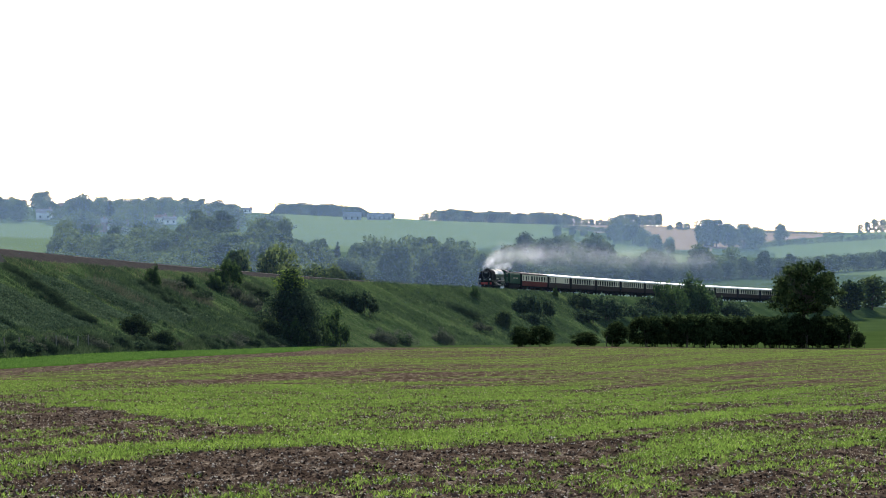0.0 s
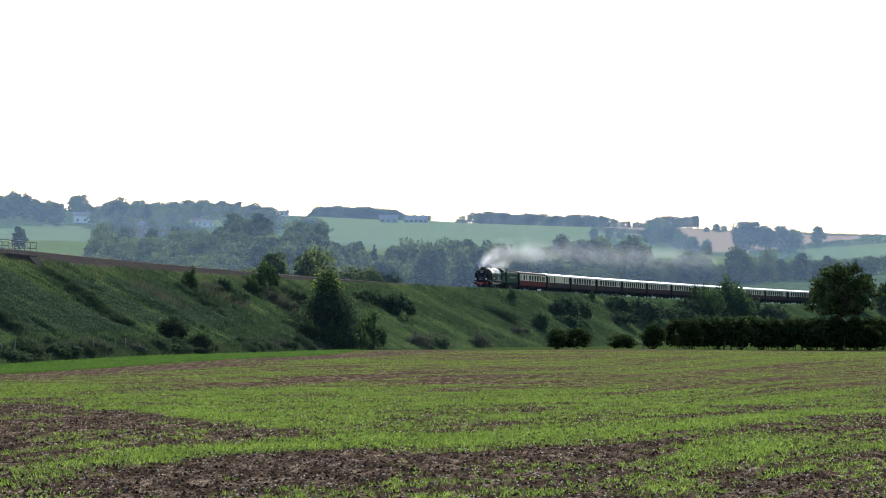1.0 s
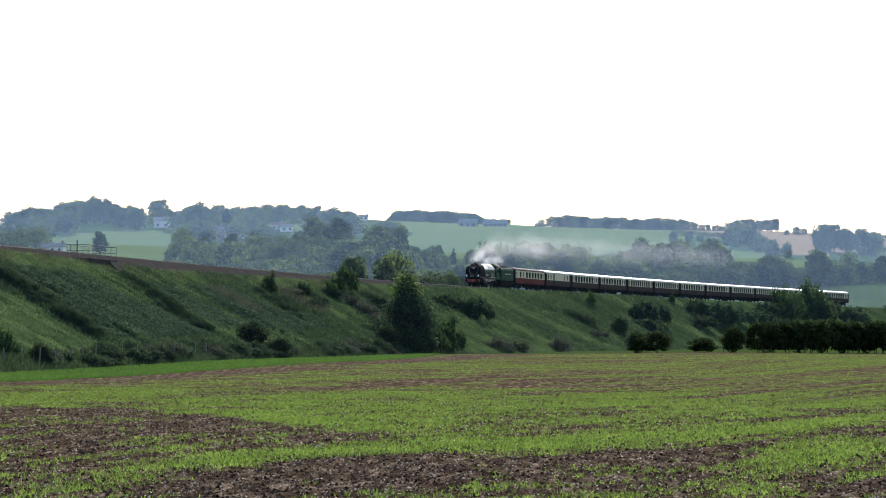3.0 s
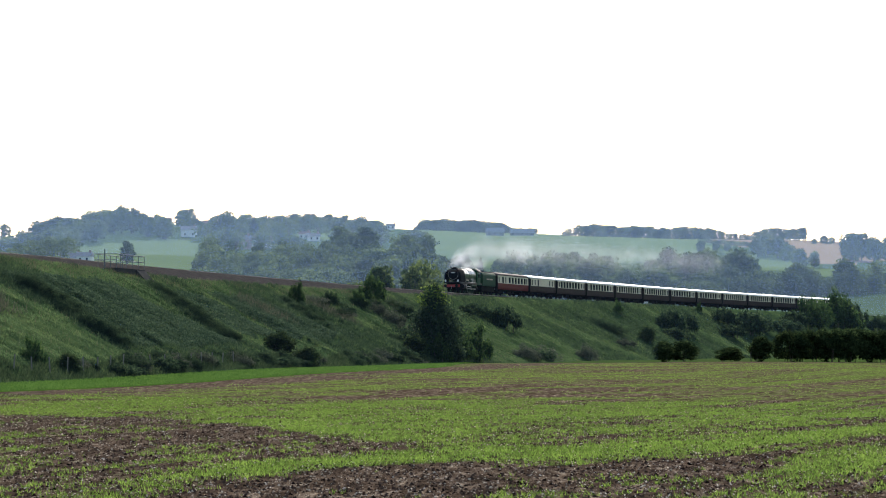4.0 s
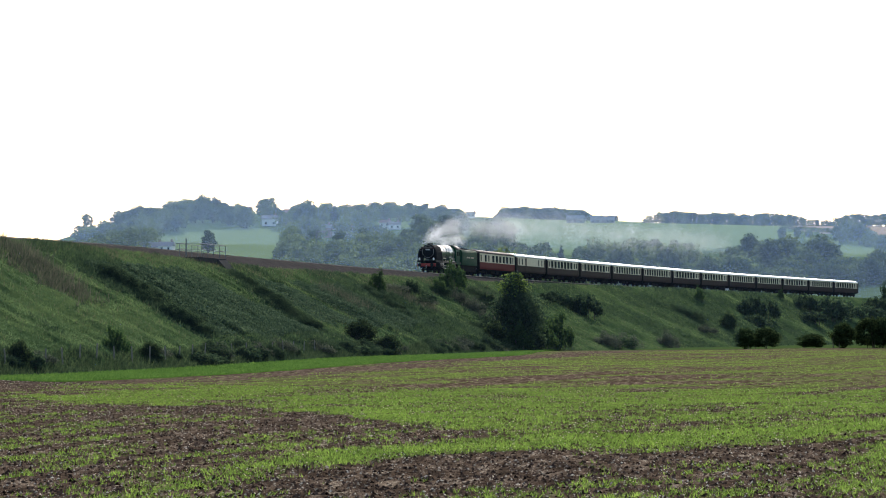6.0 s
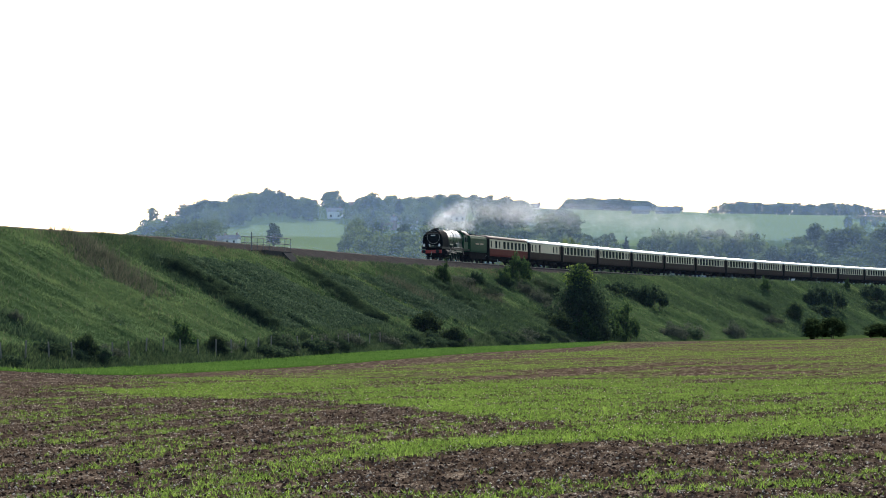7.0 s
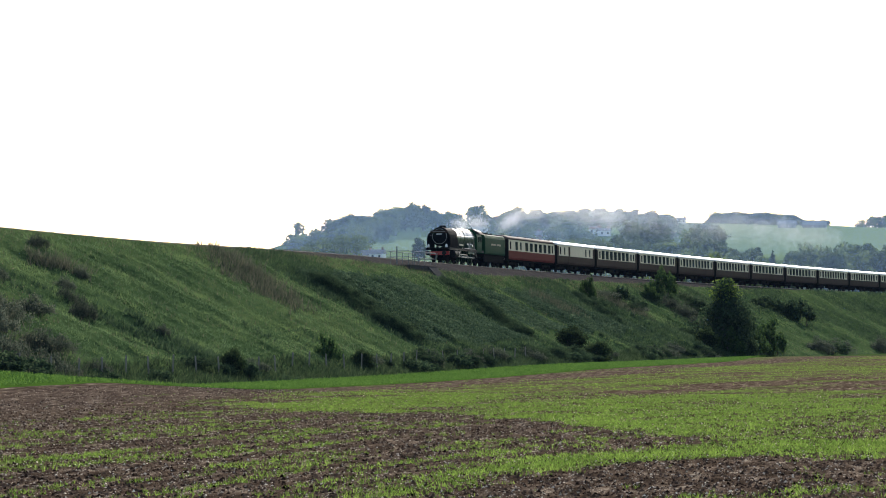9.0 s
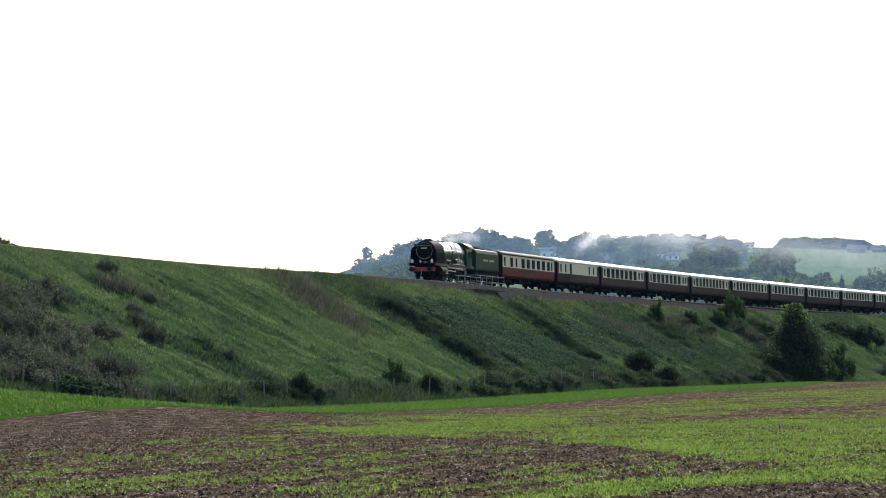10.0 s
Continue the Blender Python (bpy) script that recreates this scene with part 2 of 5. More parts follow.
def on_track(s, o=0.0):
    """Plan place at s metres along the line and o metres from the near track towards the field."""
    h = HEAD0 + BEND * s
    r = TRACK_R - o
    return TRACK_C[0] + r * math.cos(h), TRACK_C[1] - r * math.sin(h)


def track_coords(x, y):
    """(s, o) of a plan place."""
    dx, dy = x - TRACK_C[0], y - TRACK_C[1]
    h = math.atan2(-dy, dx) % (2 * math.pi)
    return (h - HEAD0) / BEND, TRACK_R - math.hypot(dx, dy)


def field_z(x, y):
    """Height of the arable field and the valley floor."""
    d = math.hypot(x, y)
    z = -0.62 * smooth(45, 135, d) + 0.25 * smooth(170, 330, d)
    z += 1.7 * math.exp(-((x + 42) / 15) ** 2 - ((y - 104) / 19) ** 2)
    z += 0.10 * math.sin(x * 0.11 + 1.0) * math.sin(y * 0.045) * smooth(20, 60, d)
    return z


def rail_z(s):
    """Rail level: the line dips a little beyond the landing."""
    return RAIL_Z - 0.5 * smooth(0, 70, s)


def shoulder(s):
    """Height of the bank's grass shoulder against the rails."""
    return lerp_table([(-600, -0.3), (-260, -0.1), (-200, -0.35), (-140, -0.9), (-60, -1.25), (-20, -1.4), (10, -1.0), (40, -0.5), (90, -0.55), (200, -0.6)], s)


def bank_relief(s, o):
    """Slips and gullies that run down the slope, and tussocks on it."""
    w = smooth(5.4, 8.5, o) * smooth(23.6, 20.5, o)
    if w <= 0:
        return 0.0
    return w * (0.62 * noise.noise((s * 0.13, o * 0.035, 3.1)) + 0.34 * noise.noise((s * 0.42, o * 0.16, 1.0)) + 0.20 * noise.noise((s * 1.1, o * 0.7, 1.0)))


def bank_z(s, o, x, y):
    """Height of the railway embankment."""
    g = field_z(x, y)
    rail = rail_z(s)
    top = rail + shoulder(s)
    if o > 5.2:
        w = 18.5
        u = (o - 5.2) / w
        return top + (g - top) * (u * (1.06 - 0.06 * u) if u < 1 else 1.0 + (u - 1) * 0.05) + bank_relief(s, o)
    if o > 3.3:
        return rail - 0.78 + (top - rail + 0.78) * (o - 3.3) / 1.9
    if o > 2.0:
        return rail - 0.18 - 0.6 * (o - 2.0) / 1.3
    if o > -5.6:
        return rail - 0.18
    if o > -9.5:
        return rail - 0.18 - 0.7 * (-5.6 - o) / 3.9
    u = (-9.5 - o) / 17.0
    return rail - 0.9 + (g - rail + 0.9) * min(1.05, u)
# bearing and rise of the skyline, degrees
# past 11 degrees: unseen hills, raised to keep bright sky off the train's sides
RIDGE = [(-40, 1.0), (-13, 1.15), (-11.6, 1.5), (-10.7, 1.85), (-10.3, 1.98), (-9.6, 2.12), (-8.7, 2.36), (-8.0, 2.47), (-6.9, 2.45), (-5.75, 2.40), (-4.3, 2.38),
         (-3.3, 2.43), (-2.2, 2.38), (-1.5, 2.35), (-0.3, 2.30), (0.9, 2.28), (1.8, 2.23), (3.9, 2.17), (6.1, 2.15), (7.8, 2.08), (9.5, 2.02), (10.9, 2.04), (13, 2.4), (18, 4.0), (40, 4.5)]
RIDGE_D = 2100.0


def hill_z(x, y):
    """Height of the downs beyond the valley."""
    d = math.hypot(x, y)
    if d < 600:
        return 0.0
    az = math.degrees(math.atan2(x, y))
    rd = RIDGE_D
    # 4.0: unseen hills added all round, to darken what the train's paint reflects
    top = EYE + rd * math.tan(math.radians(lerp_table(RIDGE, az) if abs(az) < 40 else 4.0))
    u = (d - 600) / (rd - 600)
    if u < 1:
        return top * (0.35 * u + 0.65 * u * u * (3 - 2 * u)) 
    return top * max(0.9, 1.0 - 0.10 * (u - 1) * 4)


def land_z(x, y):
    return field_z(x, y) + hill_z(x, y)


# ---------------------------------------------------------------- mesh helpers
rnd = random.Random(7)


def link_mesh(name, me, parent=None, label=""):
    ob = new(name, me)
    if parent is not None:
        ob.parent = parent
    if label:
        ob["label"] = label
    return ob


def part(name, bm, material, parent, label="", shade=False):
    """Links a bmesh as one mesh object under a thing or part."""
    me = bpy.data.meshes.new(name)
    bmesh.ops.recalc_face_normals(bm, faces=bm.faces)
    bm.to_mesh(me)
    bm.free()
    me.materials.append(material)
    if shade:
        for p in me.polygons:
            p.use_smooth = True
    return link_mesh(name, me, parent, label)


def raw(name, verts, faces, materials, parent=None, index=None, smooth_it=False):
    me = bpy.data.meshes.new(name)
    me.from_pydata(verts, [], faces)
    for m in materials:
        me.materials.append(m)
    if index is not None:
        me.polygons.foreach_set("material_index", index)
    if smooth_it:
        me.polygons.foreach_set("use_smooth", [True] * len(me.polygons))
    me.update()
    return link_mesh(name, me, parent)


def cards(name, pts, size, material, parent=None, stretch=1.6, seed=1):
    """A mesh of many small leaf-shaped quads (4 corners each) at the points."""
    g = np.random.default_rng(seed)
    n = len(pts)
    a = g.normal(size=(n, 3))
    a /= np.linalg.norm(a, axis=1)[:, None]
    b = np.cross(a, g.normal(size=(n, 3)))
    b /= np.linalg.norm(b, axis=1)[:, None]
    sz = (size * g.uniform(0.6, 1.4, n))[:, None]
    v = np.empty((n, 4, 3))
    v[:, 0], v[:, 2] = pts - a * sz * stretch / 2, pts + a * sz * stretch / 2
    v[:, 1], v[:, 3] = pts + b * sz / 2, pts - b * sz / 2
    f = np.arange(4 * n).reshape(n, 4)
    me = bpy.data.meshes.new(name)
    me.from_pydata(v.reshape(-1, 3).tolist(), [], f.tolist())
    me.materials.append(material)
    return link_mesh(name, me, parent)


def box(bm, x0, x1, y0, y1, z0, z1):
    m = Matrix.LocRotScale(((x0 + x1) / 2, (y0 + y1) / 2, (z0 + z1) / 2), None, (x1 - x0, y1 - y0, z1 - z0))
    return bmesh.ops.create_cube(bm, size=1, matrix=m)


def rod(bm, p, q, r0, r1=None, seg=12):
    """A round bar from p to q."""
    p, q = Vector(p), Vector(q)
    d = q - p
    m = Matrix.Translation((p + q) / 2) @ d.to_track_quat("Z", "Y").to_matrix().to_4x4()
    bmesh.ops.create_cone(bm, cap_ends=True, segments=seg, radius1=r0, radius2=r0 if r1 is None else r1, depth=d.length, matrix=m)


def loft(bm, rings, closed=True, caps=True):
    """Skin through rings of equal point counts."""
    rows = [[bm.verts.new(p) for p in ring] for ring in rings]
    n = len(rows[0])
    for a, b in zip(rows, rows[1:]):
        for i in range(n if closed else n - 1):
            j = (i + 1) % n
            bm.faces.new((a[i], a[j], b[j], b[i]))
    if caps and closed:
        bm.faces.new(rows[0])
        bm.faces.new(list(reversed(rows[-1])))


def beveled(bm, w=0.02):
    bmesh.ops.bevel(bm, geom=list(bm.edges), offset=w, segments=1, affect='EDGES', profile=0.5)


def thing(name, m, label, category, group="", kind=""):
    ob = new(name)
    ob.matrix_basis = m
    return tagged(ob, label, category, group, kind)


# ---------------------------------------------------------------- ground, hills, embankment
def bearing_spot(az, d):
    a = radians(az)
    return d * math.sin(a), d * math.cos(a)


def surface_z(x, y):
    s, o = track_coords(x, y)
    z = land_z(x, y)
    if -690 < s < 330 and -27 < o < 23.7:
        z = max(z, bank_z(s, o, x, y))
    return z


def inside(poly, x, y):
    hit = False
    for (x0, y0), (x1, y1) in zip(poly, poly[1:] + poly[:1]):
        if (y0 > y) != (y1 > y) and x < x0 + (y - y0) * (x1 - x0) / (y1 - y0):
            hit = not hit
    return hit


# parcels on the hillside, by bearing and rise
PASTURES = [
    [(-1.75, 2.6), (1.6, 2.6), (3.6, 2.6), (4.3, 2.15), (4.5, 2.0), (2.9, 1.72), (-0.3, 1.62), (-1.3, 1.9)],
    [(-8.61, 1.99), (-7.7, 2.09), (-6.9, 2.16), (-6.18, 2.15), (-6.04, 1.86), (-6.2, 1.5), (-6.6, 1.35), (-8.2, 1.4), (-8.5, 1.77)],
    [(-4.41, 2.36), (-4.2, 2.6), (-1.9, 2.6), (-2.28, 2.18), (-2.97, 2.13), (-3.67, 2.19), (-4.13, 2.26)],
    [(8.3, 1.72), (9.7, 1.93), (11.5, 2.2), (18, 2.3), (18, 1.0), (9.6, 1.2)],
    [(4.6, 1.98), (5.6, 1.90), (6.6, 1.6), (8.0, 1.55), (7.6, 1.35), (5.2, 1.6)],
]
STUBBLE = [(4.1, 2.5), (10.0, 2.5), (9.6, 1.98), (7.3, 1.68), (6.6, 1.68), (5.5, 1.98), (4.4, 2.12)]
# line at which the bare tilth near the camera gives way to the greener crop: x, y
TILTH = [(-60, 112), (-29, 93), (-20, 87), (-10.3, 71), (-7, 66), (-2, 49), (0.5, 42), (3, 41), (7.5, 55), (21, 105), (60, 230)]


# how the drill rows curve: bearing against the share of the distance at which a row runs there
ROWS = [(-18, 1.85), (-12, 1.5), (-8.6, 1.25), (-5.7, 1.13), (-3.2, 1.05), (-1, 1.0), (2, 0.96), (4.4, 0.91), (6, 0.83), (8, 0.71), (11, 0.60), (15, 0.48)]


def row_coord(x, y):
    return y - lerp_table(TILTH, x)


def green_cover(x, y):
    """How thickly the crop stands: below 0 bare tilth, above 0.5 closed green."""
    d = math.hypot(x, y)
    az = math.degrees(math.atan2(x, y))
    if d < 8 or abs(az) > 40:
        return 0.1
    q = d * lerp_table(ROWS, az) ** (1.0 + 0.6 * smooth(55, 130, d))
    w = row_coord(x, y)
    k = math.log(q)
    streak = 0.20 * noise.noise((az * 0.16, k * 8.0, 0.5)) + 0.52 * noise.noise((az * 0.20, k * 21.0, 4.0)) + 0.55 * noise.noise((az * 0.45, k * 52.0, 8.0)) + 0.35 * noise.noise((x * 0.5, y * 0.16, 2.0))
    open_ground = smooth(-2.5, 1.5, w)
    c = -0.25 + 0.47 * open_ground + streak * (1.0 + 0.15 * open_ground - 0.4 * smooth(90, 180, d))
    c += 0.80 * math.exp(-((q - 42.0) / 2.2) ** 2) * smooth(-10, -4, az)
    c -= 0.45 * math.exp(-((q - 36.5) / 2.4) ** 2) * smooth(-6, -2.5, az) * smooth(6.5, 4.0, az)
    c += 0.70 * math.exp(-((q - 33.0 + 0.8 * (az - 4)) / 2.6) ** 2) * smooth(4.0, 7.0, az)
    c -= 0.30 * math.exp(-((q - 49.5) / 1.5) ** 2) * smooth(-1.5, 1.0, az)
    c -= 0.20 * math.exp(-((q - 64.0) / 2.0) ** 2) * smooth(-2.0, 1.0, az)
    c -= 0.10 * math.exp(-((q - 93.0) / 3.5) ** 2) * smooth(-2.0, 1.0, az)
    c += 0.34 * math.exp(-((w - 4.0) / 3.2) ** 2) * smooth(0.0, -3.0, x) * smooth(-22, -15, x)
    c -= 0.40 * smooth(-14, -20, x) * smooth(130, 110, y)
    # worn strip across the hollow, bare headlands along the margin and the hedge
    c -= 0.40 * math.exp(-((y - 104 - 5.2 * (x + 9.7)) / 11.0) ** 2) * smooth(-13, -9, x) * smooth(4, -3, x)
    s, o = track_coords(x, y)
    if -140 < s < 220:
        c -= 0.55 * math.exp(-((o - 36.0) / 3.2) ** 2)
    c -= 0.5 * smooth(-16.0, -4.0, y - 372 - 0.78 * (x - 20))
    return c


def build_ground():
    az = [-180 + 6 * i for i in range(26)] + [-24 + 0.16 * i for i in range(251)] + [16.5 + 6 * i for i in range(1, 27)]
    az = [a for a in az if a < 179]
    radii = [0.0 + 2.0 * 1.25 ** i for i in range(10)]
    while radii[-1] < 430:
        radii.append(radii[-1] * 1.013)
    while radii[-1] < 4900:
        radii.append(radii[-1] * 1.022)
    n = len(az)
    verts, cover = [(0, 0, 0)], [0.0]
    for r in radii:
        for a in az:
            x, y = bearing_spot(a, r)
            verts.append((x, y, land_z(x, y)))
            cover.append(green_cover(x, y) if r < 430 else 0.3)
    faces, index = [], []
    for j in range(n):
        faces.append((0, 1 + (j + 1) % n, 1 + j))
        index.append(0)
    for i in range(len(radii) - 1):
        for j in range(n):
            k = (j + 1) % n
            f = (1 + i * n + j, 1 + i * n + k, 1 + (i + 1) * n + k, 1 + (i + 1) * n + j)
            faces.append(f)
            x, y, z = [(verts[f[0]][c] + verts[f[2]][c]) / 2 for c in range(3)]
            d = math.hypot(x, y)
            a = math.degrees(math.atan2(x, y))
            mat = 1
            if d < 600:
                hedge = y > 372 + 0.78 * (x - 20) and x > -30
                if d < 420 and not hedge and track_coords(x, y)[1] > 22:
                    mat = 0
            else:
                e = math.degrees(math.atan2(z - EYE, d))
                if inside(STUBBLE, a, e):
                    mat = 3
                elif any(inside(p, a, e) for p in PASTURES):
                    mat = 2
            index.append(mat)
    ob = raw("ground", verts, faces, [M_FIELD, M_VALLEY, M_PASTURE, M_STUBBLE], index=index, smooth_it=True)
    ob.data.attributes.new("cover", 'FLOAT', 'POINT').data.foreach_set("value", cover)
    tagged(ob, "drilled brown and green field running out to wooded downs", "ground", kind="structure")


def build_bank():
    s_list = [-690 + 1.6 * i for i in range(340)] + [-146 + 0.6 * i for i in range(800)]
    o_list = [-27, -22, -17, -13, -9.5, -7.5, -5.6, -2, 0, 2.0, 2.6, 3.3, 4.2, 5.2] + [5.2 + 18.9 * (i + 1) / 36 for i in range(36)]
    verts, faces, index = [], [], []
    for s in s_list:
        for o in o_list:
            x, y = on_track(s, o)
            z = bank_z(s, o, x, y)
            if o == o_list[-1] or o == o_list[0]:
                z -= 0.4
            verts.append((x, y, z))
    n = len(o_list)
    for i in range(len(s_list) - 1):
        for j in range(n - 1):
            faces.append((i * n + j, (i + 1) * n + j, (i + 1) * n + j + 1, i * n + j + 1))
            index.append(1 if -9.6 < o_list[j] < 5.0 else 0)
    ob = raw("embankment", verts, faces, [M_BANK, M_BALLAST], index=index, smooth_it=True)
    tagged(ob, "high grassy railway embankment with stone ballast on top", "embankment", kind="structure")
    # bright mown margin along its foot
    verts, faces = [], []
    s_list = [-100 + 2.0 * i for i in range(215)]
    steps = 8
    for s in s_list:
        outer = 23.2 + 9.8 * smooth(-100, -10, s) + 0.5 * noise.noise((s * 0.15, 0, 0))
        for j in range(steps + 1):
            o = 22.8 + (outer - 22.8) * j / steps
            x, y = on_track(s, o)
            verts.append((x, y, land_z(x, y) + 0.07 - 0.06 * (j == steps)))
    for i in range(len(s_list) - 1):
        for j in range(steps):
            a = i * (steps + 1) + j
            faces.append((a, a + steps + 1, a + steps + 2, a + 1))
    ob = raw("field_margin", verts, faces, [M_STRIP], smooth_it=True)
    tagged(ob, "strip of bright green grass along the embankment foot", "grass strip", kind="structure")


def build_track():
    for o, name in ((0.0, "railway_track"), (-3.4, "railway_track")):
        t = thing(name, pose(0, 0, 0), "steel rails on sleepers in stone ballast", "railway track", kind="structure")
        for side in (-0.755, 0.755):
            bm = bmesh.new()
            prof = [(-0.07, -0.16), (0.07, -0.16), (0.012, -0.13), (0.012, -0.04), (0.036, -0.035), (0.036, 0.0), (-0.036, 0.0), (-0.036, -0.035), (-0.012, -0.04), (-0.012, -0.13)]
            rings = []
            for i in range(160):
                s = -680 + i * 6.3
                rings.append([(*on_track(s, o + side + a), rail_z(s) + b) for a, b in prof])
            loft(bm, rings)
            part("rail", bm, M_RAIL, t)
        verts, faces = [], []
        s = -520.0
        while s < 320:
            k = len(verts)
            for ds, do, z in ((-0.13, -1.3, 0), (0.13, -1.3, 0), (0.13, 1.3, 0), (-0.13, 1.3, 0), (-0.1, -1.28, 1), (0.1, -1.28, 1), (0.1, 1.28, 1), (-0.1, 1.28, 1)):
                verts.append((*on_track(s + ds, o + do), rail_z(s) - 0.3 + 0.15 * z))
            faces += [(k + 4, k + 5, k + 6, k + 7), (k, k + 1, k + 5, k + 4), (k + 1, k + 2, k + 6, k + 5), (k + 2, k + 3, k + 7, k + 6), (k + 3, k, k + 4, k + 7)]
            s += 0.65
        ob = raw("sleepers", verts, faces, [M_SLEEPER], parent=t)
        ob["kind"] = "stuff"


def build_haze_sheets():
    # upright see-through sheets put in for the haze, casting no shadow
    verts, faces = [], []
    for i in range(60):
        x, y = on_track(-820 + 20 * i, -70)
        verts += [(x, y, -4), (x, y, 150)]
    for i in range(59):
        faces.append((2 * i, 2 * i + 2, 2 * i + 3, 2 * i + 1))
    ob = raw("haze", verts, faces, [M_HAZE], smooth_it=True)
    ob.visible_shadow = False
    tagged(ob, "thin pale blue sheet standing in for summer haze over the valley", "haze", kind="stuff")
    # sheet added before the bank to lift its and the train's dark tones
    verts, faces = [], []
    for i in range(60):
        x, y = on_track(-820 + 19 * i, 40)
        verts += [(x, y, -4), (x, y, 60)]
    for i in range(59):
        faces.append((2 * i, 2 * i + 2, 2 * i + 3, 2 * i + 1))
    ob = raw("haze", verts, faces, [M_VEIL_NEAR], smooth_it=True)
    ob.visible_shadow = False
    tagged(ob, "faint blue sheet added before the embankment to veil its dark tones", "haze", kind="stuff")
    # two more sheets pale the hills with distance
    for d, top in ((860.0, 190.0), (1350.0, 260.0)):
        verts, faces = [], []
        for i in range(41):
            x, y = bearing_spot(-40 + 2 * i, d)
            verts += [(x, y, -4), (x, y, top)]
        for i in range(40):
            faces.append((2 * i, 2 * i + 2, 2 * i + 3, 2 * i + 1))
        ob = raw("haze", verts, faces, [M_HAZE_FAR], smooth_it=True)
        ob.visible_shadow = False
        tagged(ob, "thin pale blue sheet standing in for summer haze over the valley", "haze", kind="stuff")


# ---------------------------------------------------------------- trees and bushes
def crown_points(blobs, n, seed, fill=0.35):
    g = np.random.default_rng(seed)
    w = np.array([b[3] * b[4] + b[3] * b[5] + b[4] * b[5] for b in blobs])
    pick = g.choice(len(blobs), n, p=w / w.sum())
    b = np.array(blobs)[pick]
    d = g.normal(size=(n, 3))
    d /= np.linalg.norm(d, axis=1)[:, None]
    r = 1.0 - fill * g.random(n) ** 1.5 + 0.10 * g.normal(size=n)
    return b[:, :3] + d * b[:, 3:6] * r[:, None]


def crown_blobs(h, w, low, count, seed, shape="round"):
    """Clumps of a crown h high and w wide whose leaves begin at low."""
    g = random.Random(seed)
    blobs = []
    if shape == "mound":
        for i in range(count):
            a, q = g.uniform(0, 6.283), math.sqrt(g.random())
            s = w * g.uniform(0.08, 0.15)
            top = h * (1 - 0.6 * q ** 1.8) * g.uniform(0.7, 1.05)
            blobs.append((q * w / 2 * math.cos(a), q * w / 2 * math.sin(a), max(s * 0.4, g.uniform(0.45, 1.0) * top - s * 0.5), s, s, s * g.uniform(0.7, 1.3)))
        return blobs
    for i in range(count):
        u = (i + 0.5) / count
        z = low + (h - low) * (0.08 + 0.84 * u)
        if shape == "round":
            half = w / 2 * math.sqrt(max(0.05, 1 - (2 * u - 0.95) ** 2))
        elif shape == "tall":
            half = w / 2 * (0.45 + 0.55 * math.sin(math.pi * min(1, u * 0.9 + 0.1)))
        elif shape == "umbrella":
            half = w / 2 * lerp_table([(0, 0.55), (0.25, 0.95), (0.5, 1.0), (0.8, 0.72), (1, 0.38)], u)
        elif shape == "cone":
            half = w / 2 * (1.08 - 0.96 * u) * g.uniform(0.7, 1.2)
        else:
            half = w / 2 * (0.75 + 0.3 * math.sin(math.pi * u * 1.1)) * (1 if u < 0.75 else 0.72)
        a = i * 2.4 + g.uniform(-0.5, 0.5)
        rr = half * g.uniform(0.35, 0.72)
        s = w * g.uniform(0.13, 0.23)
        if shape == "cone":
            s = min(s, half * 0.55)
        if shape == "umbrella":
            rr = half * math.sqrt(g.random()) * 0.92
            s = w * g.uniform(0.07, 0.12)
        blobs.append((rr * math.cos(a), rr * math.sin(a), z, s, s * g.uniform(0.85, 1.15), s * g.uniform(0.55, 0.8)))
    return blobs


def make_tree(name, h, w, low, leaves, size, material, seed, label, shape="round", clumps=16, fill=0.5, group="", category="tree", stems=1):
    t = thing(name, pose(0, 0, 0), label, category, group)
    blobs = crown_blobs(h, w, low, clumps, seed, shape)
    g = random.Random(seed)
    bm = bmesh.new()
    for k in range(stems):
        ox, oy = (0, 0) if stems == 1 else (g.uniform(-0.25, 0.25) * w, g.uniform(-0.25, 0.25) * w)
        r = max(0.03, h * 0.022) / math.sqrt(stems)
        fork = (ox * 1.1, oy * 1.1, low + (h - low) * 0.35)
        rod(bm, (ox, oy, -0.25), fork, r * 1.25, r * 0.7, 8)
        for b in blobs[k::max(1, stems)]:
            if b[2] > fork[2] * 0.7:
                rod(bm, (fork[0], fork[1], min(fork[2], b[2]) - 0.12 * h * g.random()), b[:3], r * 0.42, r * 0.12, 5)
    part("trunk", bm, M_BARK, t)
    c = cards("crown", crown_points(blobs, leaves, seed, fill), size, material, t, seed=seed)
    return t


def grove(name, obs, spots, label):
    """Woodland too thick to count: many crowns and trunks in one mesh."""
    verts, faces, index, mats = [], [], [], [M_LEAF_FAR, M_BARK]
    total = 0
    for ob, places in zip(obs, spots):
        for child, mi in ((c, 1 if c.name.startswith("trunk") else 0) for c in ob.children):
            me = child.data
            v = np.empty(len(me.vertices) * 3)
            me.vertices.foreach_get("co", v)
            v = v.reshape(-1, 3)
            f = [tuple(p.vertices) for p in me.polygons]
            if mi == 0:
                f = f[::3]
            for x, y, z, k, turn, wide in places:
                m = np.array(Matrix.LocRotScale((x, y, z), Euler((0, 0, turn)), (k * wide, k * wide, k)))
                verts.append(v @ m[:3, :3].T + m[:3, 3])
                faces += [tuple(i + total for i in q) for q in f]
                index += [mi] * len(f)
                total += len(v)
    ob = raw(name, np.concatenate(verts).tolist(), faces, mats, index=index)
    return tagged(ob, label, "wood", kind="stuff")


